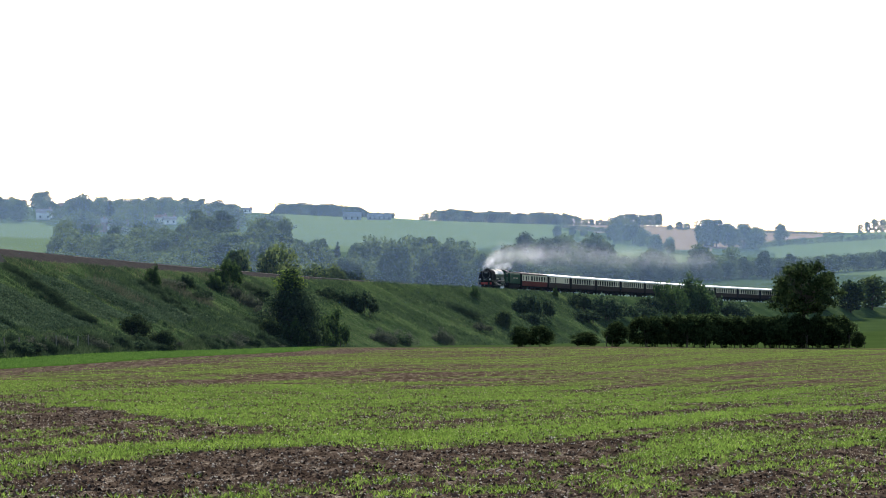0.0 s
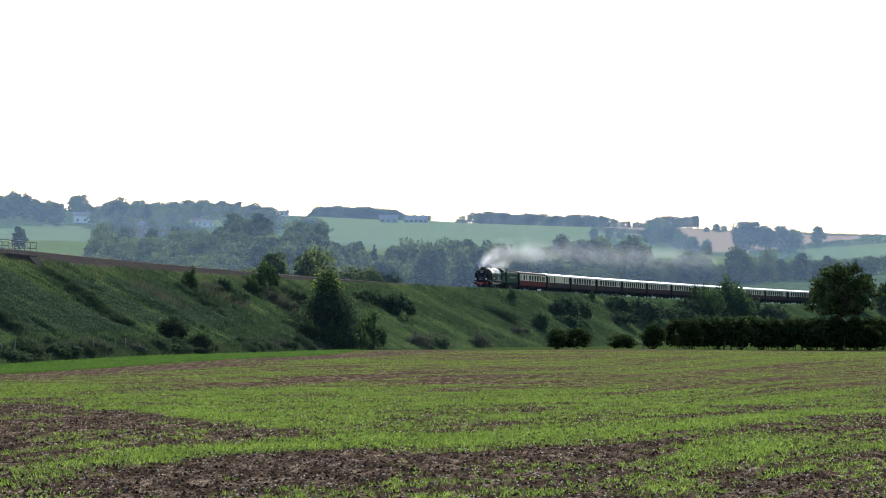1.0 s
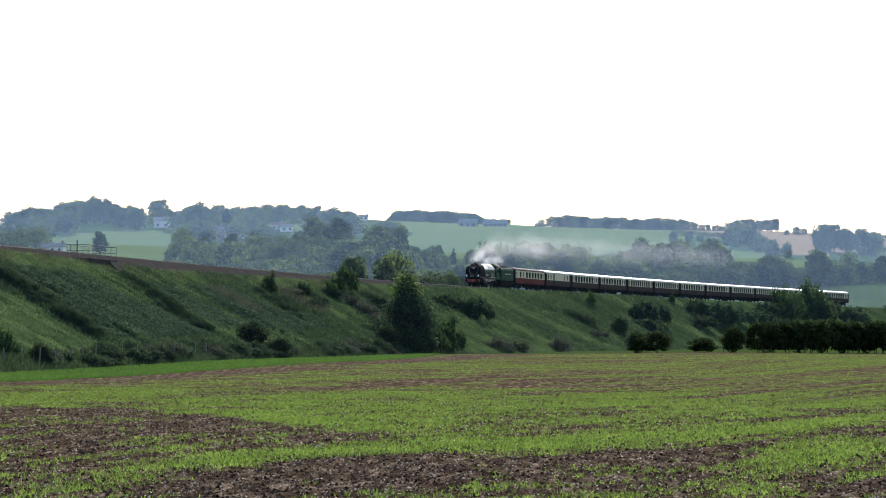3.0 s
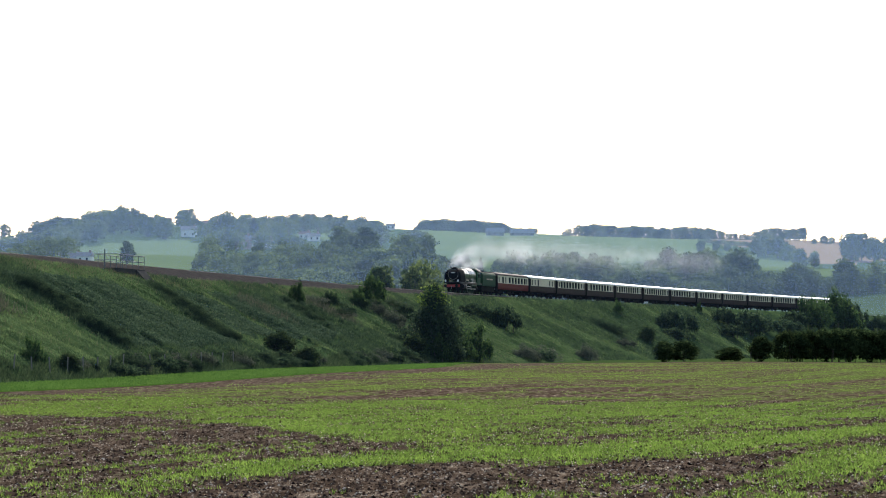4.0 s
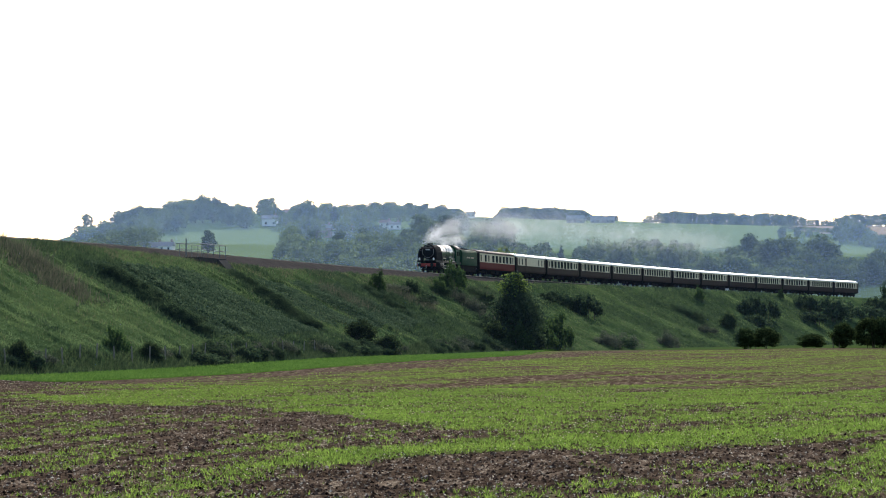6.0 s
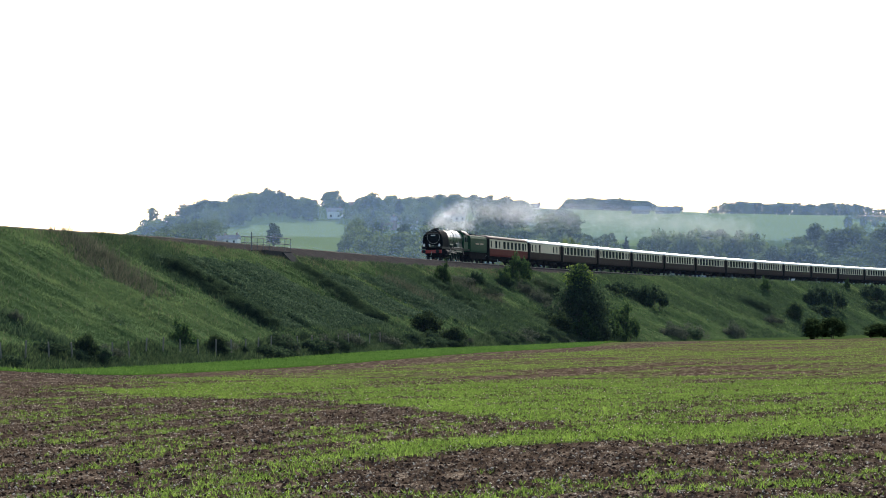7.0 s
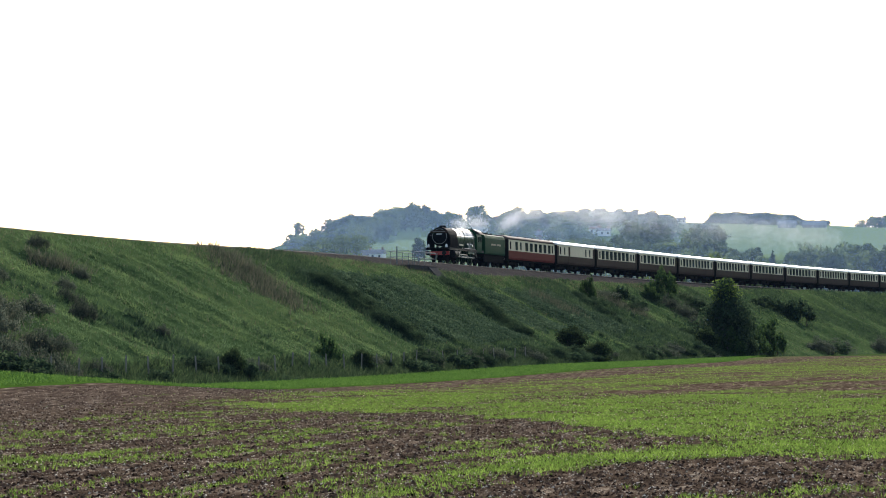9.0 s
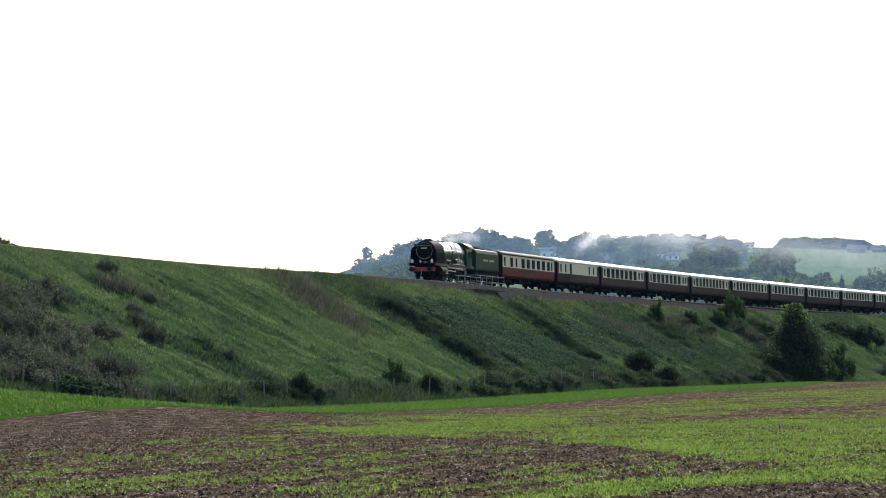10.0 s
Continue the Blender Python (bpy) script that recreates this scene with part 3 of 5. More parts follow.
def scatter(ob, spots):
    """Puts a built thing at the first spot and copies at the others. spot: x, y, z, size, turn, width."""
    for i, (x, y, z, k, turn, wide) in enumerate(spots):
        m = Matrix.LocRotScale((x, y, z), Euler((0, 0, turn)), (k * wide, k * wide, k))
        if i == 0:
            ob.matrix_basis = m
        else:
            c = copy_thing(ob, Matrix())
            c.matrix_basis = m


def spot_for_top(az, el, h):
    """Where on the hills a tree h high just reaches that rise on that bearing."""
    t = math.tan(radians(el))
    d = 640.0
    while d < 2300:
        x, y = bearing_spot(az, d)
        if track_coords(x, y)[1] > -150:
            d += 12
            continue
        if EYE + d * t <= land_z(x, y) + h:
            return x, y, land_z(x, y)
        d += 12
    x, y = bearing_spot(az, RIDGE_D - 20)
    return x, y, land_z(x, y)


def spot_for_base(az, el):
    t = math.tan(radians(el))
    d = 620.0
    while d < RIDGE_D + 10:
        x, y = bearing_spot(az, d)
        if EYE + d * t <= land_z(x, y):
            return x, y, land_z(x, y)
        d += 8
    x, y = bearing_spot(az, RIDGE_D)
    return x, y, land_z(x, y)


build_ground()
build_bank()
build_track()
build_haze_sheets()


# village houses: bearing, rise of the foot, width, depth, height, turn, walls, roof
HOUSES = [
    (-8.66, 1.692, 14, 8, 3.4, 6, M_WALL, M_ROOF), (-8.36, 1.706, 9, 7, 3.6, -10, M_WALL, M_ROOF), (-7.58, 2.55, 15, 8, 4.6, 2, M_WALL, M_ROOF), (-6.26, 2.237, 12, 8, 5, 5, M_WALL, M_ROOF), (-5.36, 2.0, 11, 8, 5.6, 12, M_WALL, M_TILE),
    (-5.17, 2.0, 12, 8, 6.2, -4, M_BRICK, M_ROOF), (-4.98, 2.01, 10, 8, 5.6, 8, M_WALL, M_TILE), (-4.71, 2.026, 9, 7, 5, 15, M_WALL, M_TILE), (-5.05, 1.528, 13, 8, 5, 5, M_WALL, M_ROOF), (-3.72, 2.169, 9, 6, 3.5, 15, M_WALL, M_ROOF),
    (-3.9, 2.2, 8, 6, 3.5, -10, M_WALL, M_TILE), (-6.78, 2.54, 16, 7, 4.5, 2, M_BRICK, M_TILE), (-5.84, 2.50, 14, 7, 4.5, 0, M_BRICK, M_TILE), (-2.14, 2.39, 8, 6, 3, 0, M_WALL, M_ROOF)]


def build_far_trees():
    kinds = [
        make_tree("tree", 12, 11, 1.5, 2200, 0.6, M_LEAF_FAR, 21, "broad leafy tree in hazy green on the hillside", "round", 18, group="hillside trees"),
        make_tree("tree", 13, 9, 1.8, 2200, 0.6, M_LEAF_FAR, 22, "tall leafy tree in hazy green on the hillside", "tall", 16, group="hillside trees"),
        make_tree("tree", 11, 12, 1.2, 2200, 0.6, M_LEAF_FAR, 23, "wide leafy tree in hazy green on the hillside", "spread", 18, group="hillside trees"),
        make_tree("conifer_tree", 14, 6, 1.0, 1300, 0.6, M_LEAF_DARK, 24, "dark pointed conifer among the hillside trees", "cone", 18, group="hillside trees"),
        make_tree("tree", 12, 9, 1.6, 1250, 0.62, M_LEAF_FAR, 25, "thin-crowned tree on the skyline with sky showing through", "tall", 14, 0.8, group="skyline trees"),
    ]
    spots = [[] for _ in kinds]
    woods = [[] for _ in kinds]
    g = random.Random(5)

    def add(k, az, el, h, wide=1.0, alone=True):
        base = (12, 13, 11, 14, 12)[k]
        x, y, z = spot_for_top(az, el, h)
        h = min(h, max(8.0, EYE + math.hypot(x, y) * math.tan(radians(el)) - z + 0.6))
        (spots if alone else woods)[k].append((x, y, z - 0.6, h / base, g.uniform(0, 6.28), wide))

    def base(k, az, el, h, wide=1.0, alone=True):
        b = (12, 13, 11, 14, 12)[k]
        x, y, z = spot_for_base(az, el)
        (spots if alone else woods)[k].append((x, y, z - 0.6, h / b, g.uniform(0, 6.28), wide))

    # wooded slope with the village, skyline row first
    for az, el in [(-10.0, 2.06), (-9.6, 2.2), (-9.2, 2.42), (-8.9, 2.5), (-8.6, 2.5), (-8.25, 2.62), (-7.95, 2.67), (-7.6, 2.67), (-7.2, 2.6), (-6.9, 2.55), (-6.4, 2.66), (-6.1, 2.5), (-5.75, 2.55),
                   (-5.4, 2.52), (-5.1, 2.6), (-4.7, 2.56), (-4.4, 2.58), (-4.1, 2.62), (-3.8, 2.62), (-3.45, 2.6), (-3.1, 2.58), (-2.75, 2.54), (-2.5, 2.48)]:
        add(g.choice((0, 1, 2)), az, el + 0.11, g.uniform(10, 13), 1.4)
        add(g.choice((0, 2)), az + 0.17, el + 0.02, g.uniform(9, 12), 1.4, False)
    pl = PASTURES[1]
    n = 0
    while n < 330:
        az, el = g.uniform(-10.6, -2.4), g.uniform(1.25, 2.45)
        if any(inside([(a, e + k) for a, e in pl], az, el) for k in (0, 0.25, 0.45)) or (inside(PASTURES[2], az, el)):
            continue
        if az < -9 and el > 2.0 + (az + 10.2) * 0.35:
            continue
        if any(abs(az - c[0]) < 0.24 and c[1] - 0.02 < el < c[1] + 0.32 for c in HOUSES):
            continue
        add(g.choice((0, 1, 2, 2, 0, 1, 3)), az, el, g.uniform(8, 14), g.uniform(0.9, 1.35), n < 14)
        n += 1
    for az, el, h, k in [(-1.83, 2.31, 15, 2), (-1.4, 2.28, 14, 0), (-2.64, 2.42, 14, 1), (-3.16, 2.3, 15, 1), (-2.9, 2.35, 13, 2),
                         (-0.61, 1.91, 10, 1), (-0.3, 1.88, 9, 3), (0.1, 1.8, 10, 0), (3.55, 2.02, 14, 0), (3.9, 1.9, 12, 1), (3.2, 1.8, 11, 2)]:
        add(k, az, el, h)
    # dark woods across the valley floor
    for i in range(64):
        az = -2.9 + 5.6 * (i + g.uniform(-0.3, 0.3)) / 63
        top = 1.86 if (-2.5 < az < -0.5 or 0.15 < az < 2.35) else 1.45
        top += -0.25 * smooth(0.6, 1.1, abs(az + 1.5)) if az < -0.4 else 0
        add(g.choice((0, 1, 1)), az, top + g.uniform(-0.2, 0.1), g.uniform(15, 20), 0.85, i % 3 == 0)
        add(g.choice((0, 2)), az, top - g.uniform(0.25, 0.5), g.uniform(11, 14), 1.2, False)
    for i in range(60):
        az = 2.3 + 14 * (i + g.uniform(-0.4, 0.4)) / 59
        add(g.choice((0, 2, 1)), az, 1.62 + 0.10 * math.sin(az * 1.9) + g.uniform(-0.25, 0.12), g.uniform(10, 16), 1.15, i % 2 == 0)
        add(g.choice((0, 2)), az + 0.1, 1.45 + g.uniform(-0.2, 0.15), g.uniform(9, 13), 1.3, False)
    for i in range(46):
        az = 3.2 + 12.5 * (i + g.uniform(-0.4, 0.4)) / 45
        add(g.choice((0, 2)), az, 1.28 + g.uniform(-0.2, 0.15), g.uniform(8, 11), 1.3, False)
    for az, el, h, k in [(4.9, 2.0, 13, 1), (5.05, 1.95, 12, 1), (5.25, 1.8, 10, 0), (6.1, 1.66, 13, 0), (6.4, 1.6, 12, 2), (7.1, 1.5, 12, 0)]:
        add(k, az, el, h)
    # trees on the bank's far end that hide the tail of the line
    for s, o, h in ((-512, 7, 9.0), (-528, 9, 8.5), (-545, 7, 9.5), (-566, 8, 9.0), (-590, 7, 10.0), (-615, 7, 10.0)):
        x, y = on_track(s, o)
        spots[0].append((x, y, surface_z(x, y) - 0.5, h / 12, g.uniform(0, 6.28), 1.25))
    # trees that stand out on the village hill: kind, bearing, rise of the foot, height, width
    for k, az, el, h, w in [
            (4, -9.97, 2.08, 15.5, 12), (0, -9.88, 1.83, 9.2, 15.6), (0, -9.31, 2.03, 12.8, 14.9), (0, -9.04, 2.03, 13.9, 13.8), (1, -8.74, 2.09, 13.3, 12.4), (0, -8.44, 2.10, 11.2, 13.5), (2, -8.13, 2.10, 11.9, 12.0),
            (0, -7.86, 2.27, 12.4, 9.6), (0, -7.63, 2.27, 15.1, 14.8), (0, -7.38, 2.28, 13.9, 11.7), (2, -7.10, 2.22, 11.3, 12.6), (2, -6.78, 2.17, 12.0, 12.4), (4, -6.26, 2.34, 13.7, 10.3), (0, -5.51, 2.11, 15.7, 17.2),
            (3, -4.94, 2.23, 12.7, 7.8), (0, -5.22, 2.12, 12.4, 12.4), (0, -5.74, 1.48, 11.4, 15.6), (0, -6.06, 1.51, 5.4, 7.3), (0, -9.35, 1.72, 5.6, 7.3), (0, -8.99, 1.70, 4.6, 6.0), (1, -7.51, 1.62, 11.0, 7.5),
            (1, -4.84, 1.66, 9.8, 7.8), (0, -4.36, 2.44, 8.5, 12.7), (2, -4.07, 2.44, 8.9, 21.2), (0, -3.67, 2.45, 8.5, 17.0), (0, -3.27, 2.38, 7.7, 12.6), (2, -2.97, 2.36, 6.3, 11.8), (0, -2.70, 2.36, 6.3, 14.1),
            (0, -2.42, 2.36, 6.4, 12.1), (1, -3.13, 1.64, 17.7, 13.8), (1, -2.60, 1.71, 16.5, 14.1), (0, -1.64, 1.92, 10.7, 24.0), (0, -4.42, 2.00, 11.8, 10.0), (2, -4.07, 1.89, 8.5, 11.3), (0, -3.43, 1.78, 8.0, 10.7),
            (0, -4.53, 1.43, 9.1, 9.6), (2, -4.18, 1.36, 7.3, 10.8), (0, -3.84, 1.31, 10.8, 10.6), (0, -3.32, 1.29, 7.9, 8.2), (2, -2.97, 1.29, 7.3, 9.1), (4, -10.99, 1.92, 9.0, 4.0)]:
        x, y, z = spot_for_base(az, el)
        b, bw = ((12, 11), (13, 9), (11, 12), (14, 6), (12, 9))[k]
        spots[k].append((x, y, z - 0.6, (h + 0.6) / b, g.uniform(0, 6.28), (w / bw) / (h / b)))
    for az, el, h in [(3.96, 1.9, 16), (4.3, 1.96, 17), (4.99, 1.98, 18), (4.65, 1.78, 14), (6.19, 1.66, 20), (6.45, 1.5, 16), (5.9, 1.5, 15), (-2.4, 2.02, 15), (-1.93, 2.05, 15), (-1.53, 2.0, 15), (-2.62, 1.86, 13)]:
        add(g.choice((0, 0, 2)), az, el, h, 1.25)
    # hedgerows and field trees on the downs
    for az, el, h in [(5.35, 1.93, 11), (5.55, 1.95, 12), (5.75, 1.9, 12), (5.95, 1.86, 9), (7.25, 1.86, 15), (7.45, 1.85, 15), (7.7, 1.82, 13), (8.0, 1.8, 14), (8.25, 1.82, 12), (8.75, 1.93, 11), (6.2, 1.75, 9), (6.5, 1.72, 8),
                      (4.2, 2.02, 7), (4.5, 2.06, 6), (4.75, 2.05, 5)]:
        base(g.choice((0, 2)), az, el - 0.1, h)
    for i in range(26):
        az = 4.3 + 1.5 * i / 25
        base(2, az, 2.13 - 0.10 * (az - 4.3), g.uniform(2.5, 4), 1.3, False)
    for i in range(30):
        az = 7.4 + 2.6 * i / 29
        base(2, az, 2.06 - 0.02 * (az - 7.4), g.uniform(2.0, 3.2), 1.5, False)
    for i in range(34):
        az = 8.0 + 5 * i / 33
        base(2, az, 1.72 + 0.07 * (az - 8.0), g.uniform(3, 5), 1.3, False)
    # copses along the skyline
    for i in range(46):
        az = -1.6 + 2.45 * (i + g.uniform(-0.4, 0.4)) / 45
        base(g.choice((0, 2, 1)), az, 2.36 - 0.03 * az, g.uniform(8.5, 10.5) * smooth(-1.75, -1.4, az) * (1 - 0.45 * smooth(-0.1, 0.5, az)) + 1.0, 1.3, i % 2 == 0)
    for i in range(70):
        base(2, 1.4 + 5.0 * i / 69, 2.27, g.uniform(2.0, 3.4), 1.4, False)
    for i in range(100):
        az = 1.45 + 4.85 * (i + g.uniform(-0.4, 0.4)) / 99
        h = 10.8 * (0.55 + 0.45 * smooth(1.4, 2.0, az)) * (1 - 0.42 * smooth(4.2, 5.0, az) + 0.3 * smooth(5.2, 5.8, az))
        base(4, az, 2.27 - 0.022 * (az - 1.45), h * g.uniform(0.85, 1.12), 1.0, i % 3 > 0)
    for az, h in [(6.5, 4), (6.7, 6), (6.85, 5), (10.35, 8), (10.5, 10), (10.65, 12), (10.8, 12), (10.95, 13), (11.1, 12), (11.3, 12), (11.5, 10)]:
        base(4 if az > 10 else 2, az, 2.1, h)
    for az, el, h in [(-10.15, 2.0, 10), (-6.35, 2.42, 10)]:
        base(4, az, el - 0.1, h)
    for k, s in zip(kinds, spots):
        scatter(k, s)
    grove("far_woods", kinds, woods, "dense hazy green woods and hedgerows over the valley side")


def build_near_trees():
    big = make_tree("oak_tree", 12.9, 12.6, 4.6, 5200, 0.3, M_LEAF_DARK, 31, "big dark oak standing at the end of the hedge", "umbrella", 64, 0.9)
    x, y = 66.5, 410
    big.matrix_basis = pose(x, y, land_z(x, y))
    maple = make_tree("maple_tree", 9.4, 10.5, 0.6, 10500, 0.2, M_BUSH, 32, "dark bushy maple with top leaves coloured pale as if sunlit, at the bank foot", "cone", 84, 0.85)
    x, y = on_track(-73, 21.5)
    maple.matrix_basis = pose(x, y, surface_z(x, y))
    # light from behind the crown top, put in as paler leaves
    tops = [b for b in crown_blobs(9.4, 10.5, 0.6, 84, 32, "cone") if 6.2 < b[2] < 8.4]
    part_top = cards("crown_top", crown_points([(x, y, z, r * 1.2, q * 1.2, v * 1.2) for x, y, z, r, q, v in tops], 800, 34, 0.25), 0.2, M_LEAF_BACKLIT, maple, seed=35)
    part_top["label"] = "pale top leaves with the light from behind put into their colour"
    bush = [
        make_tree("bush", 3, 4, 0.1, 2600, 0.17, M_LEAF, 41, "leafy green bush on the embankment", "mound", 60, 0.9, "bank bushes", "bush", 4),
        make_tree("bush", 3, 4, 0.1, 2600, 0.17, M_BUSH, 42, "dense dark hawthorn bush on the embankment", "mound", 46, 0.85, "bank bushes", "bush", 4),
        make_tree("bramble_patch", 2, 5, 0.05, 4200, 0.11, M_BRAMBLE, 43, "sprawling grey-green bramble patch on the embankment", "mound", 70, 0.95, "bank bushes", "bush", 5),
        make_tree("weed_clump", 2, 5, 0.05, 4600, 0.11, M_NETTLE, 44, "thick dark green weeds and briars on the embankment", "mound", 80, 0.95, "bank weeds", "weeds", 5),
        make_tree("bush", 3, 4, 0.1, 3200, 0.16, M_LEAF_DARK, 45, "round dark green bush at the embankment foot", "round", 40, 0.7, "bank bushes", "bush", 4),
    ]
    spots = [[], [], [], [], []]
    g = random.Random(8)

    def put(k, s, o, h, w, dz=0.0):
        x, y = on_track(s, o)
        b = ((3, 4), (3, 4), (2, 5), (2, 5), (3, 4))[k]
        h *= 1.2 if k < 2 else 1.0
        spots[k].append((x, y, surface_z(x, y) - (0.35 if k == 4 else 0.1) + dz, h / b[0], g.uniform(0, 6.28), (w / b[1]) / (h / b[0])))

    for k, s, o, h, w in [
            # scrub about the maple and along the top
            (4, -60.8, 21.8, 2.7, 3.0), (0, -68.5, 22.9, 2.9, 3.2), (0, -88.7, 22.7, 4.4, 4.6), (0, -80, 22.8, 3.3, 4.4), (1, -74, 22.9, 2.8, 4.0), (0, -55.8, 9.2, 2.6, 1.9), (1, -68.7, 9.5, 2.1, 2.5), (1, -70, 11.5, 1.6, 2.4), (0, -86.1, 8.9, 2.0, 2.2),
            (0, -94.7, 8.3, 3.2, 3.2), (0, -108, 5.8, 2.1, 1.7), (2, -86.5, 13.1, 2.3, 3.3), (2, -88, 10.8, 1.7, 3.0), (2, -90, 15.5, 1.8, 3.2), (1, -97, 12.0, 1.8, 3.0),
            (4, -4.7, 20.3, 2.5, 3.4), (4, -2.8, 23.4, 2.2, 3.0),
            (1, -146.5, 14.1, 4.2, 4.9), (1, -146.2, 9.6, 2.0, 4.1), (1, -146.7, 11.5, 2.2, 3.5), (1, -138, 10.4, 1.8, 3.8), (2, -123.3, 22.3, 2.2, 4.0), (2, -135.3, 22.5, 2.2, 4.4), (1, -128, 22.8, 1.8, 4.6), (2, -159.7, 23.2, 2.7, 3.6),
            (0, -243.1, 8.9, 2.4, 1.6), (3, -213, 12.0, 1.6, 3.6), (3, -214.1, 13.1, 1.7, 3.8), (3, -216.5, 15.0, 1.7, 3.8), (4, -227.1, 18.0, 3.1, 3.4), (2, -205, 19, 1.4, 4.0),
            (1, -261.2, 14.1, 5.0, 5.6), (1, -270.0, 14.8, 4.2, 4.6), (1, -254, 16.5, 2.6, 5.0), (1, -313.2, 11.2, 4.2, 5.0), (1, -317.6, 14.7, 5.6, 8.6), (1, -328, 13.4, 4.8, 7.4), (1, -339.1, 14.0, 4.6, 6.4), (1, -300, 16, 3.0, 6.0), (1, -350, 15.0, 3.6, 7.0),
            (0, -380.6, 12.4, 6.6, 7.6), (0, -393.5, 11.0, 6.5, 6.5), (0, -407.1, 11.3, 8.2, 9.3), (0, -411.0, 10.8, 7.0, 10.0), (1, -425.0, 11.2, 7.1, 6.8), (1, -419.6, 11.9, 6.1, 5.6), (1, -365.1, 12.6, 5.0, 6.2), (1, -440, 13, 5.2, 8.0), (0, -311, 6.8, 2.0, 1.2),
            # foot of the bank nearer by
            (0, 75.5, 20.8, 2.1, 1.7), (4, 72.4, 22.3, 1.45, 1.8), (1, 62.8, 23.0, 0.95, 1.9), (1, 60, 23.1, 0.9, 2.2), (1, 57.2, 23.1, 0.85, 1.8), (4, 103.0, 22.6, 1.7, 1.6), (1, 101.5, 22.9, 1.2, 1.6),
            (2, 110.0, 15.9, 1.5, 1.5), (2, 107.5, 14.0, 1.2, 1.3), (2, 104.0, 12.6, 0.9, 1.4), (2, 97.9, 11.3, 0.9, 1.2), (2, 96.3, 8.0, 1.0, 1.4), (2, 103.6, 18.5, 0.7, 1.0), (1, 136, 22.4, 1.1, 2.2), (1, 141, 22.6, 1.3, 2.6), (1, 118, 22.7, 0.7, 1.8), (1, 126, 22.6, 0.7, 1.8)]:
        put(k, s, o, h, w)
    put(1, *track_coords(*bearing_spot(-17.45, 190)), 1.5, 2.6)
    put(1, *track_coords(*bearing_spot(-17.15, 191)), 1.0, 1.8)
    # bramble sweep at the south end
    for i in range(140):
        s, o = g.uniform(114, 160), g.uniform(9.5, 22.0)
        if o < 10.5 + abs(s - 121) * 0.12 or o > 13 + (s - 113) * 0.55:
            continue
        put(2, s, o, g.uniform(0.8, 1.5), g.uniform(1.6, 2.8))
    # dark streaks of bramble running down the slope
    for s0, o0, s1, o1, n in ((42.5, 9.8, 44.5, 18.2, 13), (-0.5, 8.8, 5.0, 18, 13), (-50, 9.5, -49, 14, 5)):
        for i in range(n):
            u = i / (n - 1)
            for j in range(2):
                put(3, s0 + (s1 - s0) * u + g.uniform(-1.0, 1.0), o0 + (o1 - o0) * u + g.uniform(-0.5, 0.5), g.uniform(0.6, 1.1), g.uniform(1.8, 2.8))
    # scrub round the maple
    for i in range(18):
        put(g.choice((2, 3, 3)), g.uniform(-118, -48), g.uniform(8, 18), g.uniform(0.7, 1.4), g.uniform(2.6, 4.6))
    # overgrown foot of the bank
    for i in range(44):
        s = g.uniform(-62, 56)
        put(g.choice((1, 3, 3, 2)), s, g.uniform(21.6, 23.2), g.uniform(0.8, 1.35), g.uniform(1.8, 3.2))
    for i in range(12):
        put(g.choice((1, 1, 2)), g.uniform(58, 150), g.uniform(21.6, 23.0), g.uniform(0.5, 0.9), g.uniform(1.4, 2.4))
    for k, s in zip(bush, spots):
        scatter(k, s)
    hedge = [make_tree("hedge_tree", 4.2, 4.4, 0.45, 3400, 0.2, M_LEAF_DARK, 51, "dark hawthorn of the field hedge, bare-stemmed at the foot", "spread", 20, 0.6, "field hedge", "hedge", 3),
             make_tree("hedge_tree", 4.2, 4.4, 0.45, 3400, 0.2, M_LEAF_DARK, 52, "dark hawthorn of the field hedge, bare-stemmed at the foot", "round", 20, 0.6, "field hedge", "hedge", 3)]
    hs = [[], []]
    n = 18
    for i in range(n):
        u = i / (n - 1)
        x, y = 40.5 + 32 * u, 391 + 21 * u
        hs[i % 2].append((x, y, land_z(x, y) - 0.1, g.uniform(0.98, 1.14), g.uniform(0, 6.28), 1.0))
    for x, y, h, w in ((23, 380, 2.8, 4.2), (25.6, 381, 2.9, 4.2), (32.6, 388, 2.0, 4.4), (36.6, 387, 3.4, 4.6), (73.6, 405, 2.4, 3.0), (62, 405, 4.6, 6), (65, 406, 4.8, 5.0), (68, 407, 4.6, 4.6), (70.5, 408, 3.6, 4.4)):
        hs[g.choice((0, 1))].append((x, y, land_z(x, y) - 0.1, h / 4.2, g.uniform(0, 6.28), (w / 4.4) / (h / 4.2)))
    for k, s in zip(hedge, hs):
        scatter(k, s)


build_far_trees()
build_near_trees()


# ---------------------------------------------------------------- the train
def head_at(t):
    """Metres along the line of the engine's front buffers."""
    u = t - 10.0
    return 27.82 * u - 0.0477 * u * u


def ring_x(x, r, z, n=28, a0=0.0, a1=2 * math.pi, ry=None):
    ry = r if ry is None else ry
    return [(x, ry * math.sin(a0 + (a1 - a0) * i / n), z + r * math.cos(a0 + (a1 - a0) * i / n)) for i in range(n)]


def small_wheelset(parent, x, r, name="wheelset"):
    bm = bmesh.new()
    for y in (-0.76, 0.76):
        rod(bm, (x, y - 0.065, r), (x, y + 0.065, r), r, seg=20)
        rod(bm, (x, y * 1.1 - 0.05, r), (x, y * 1.1 + 0.05, r), r * 0.4, seg=10)
    rod(bm, (x, -1.05, r), (x, 1.05, r), 0.07, seg=8)
    return part(name, bm, M_UNDER, parent)


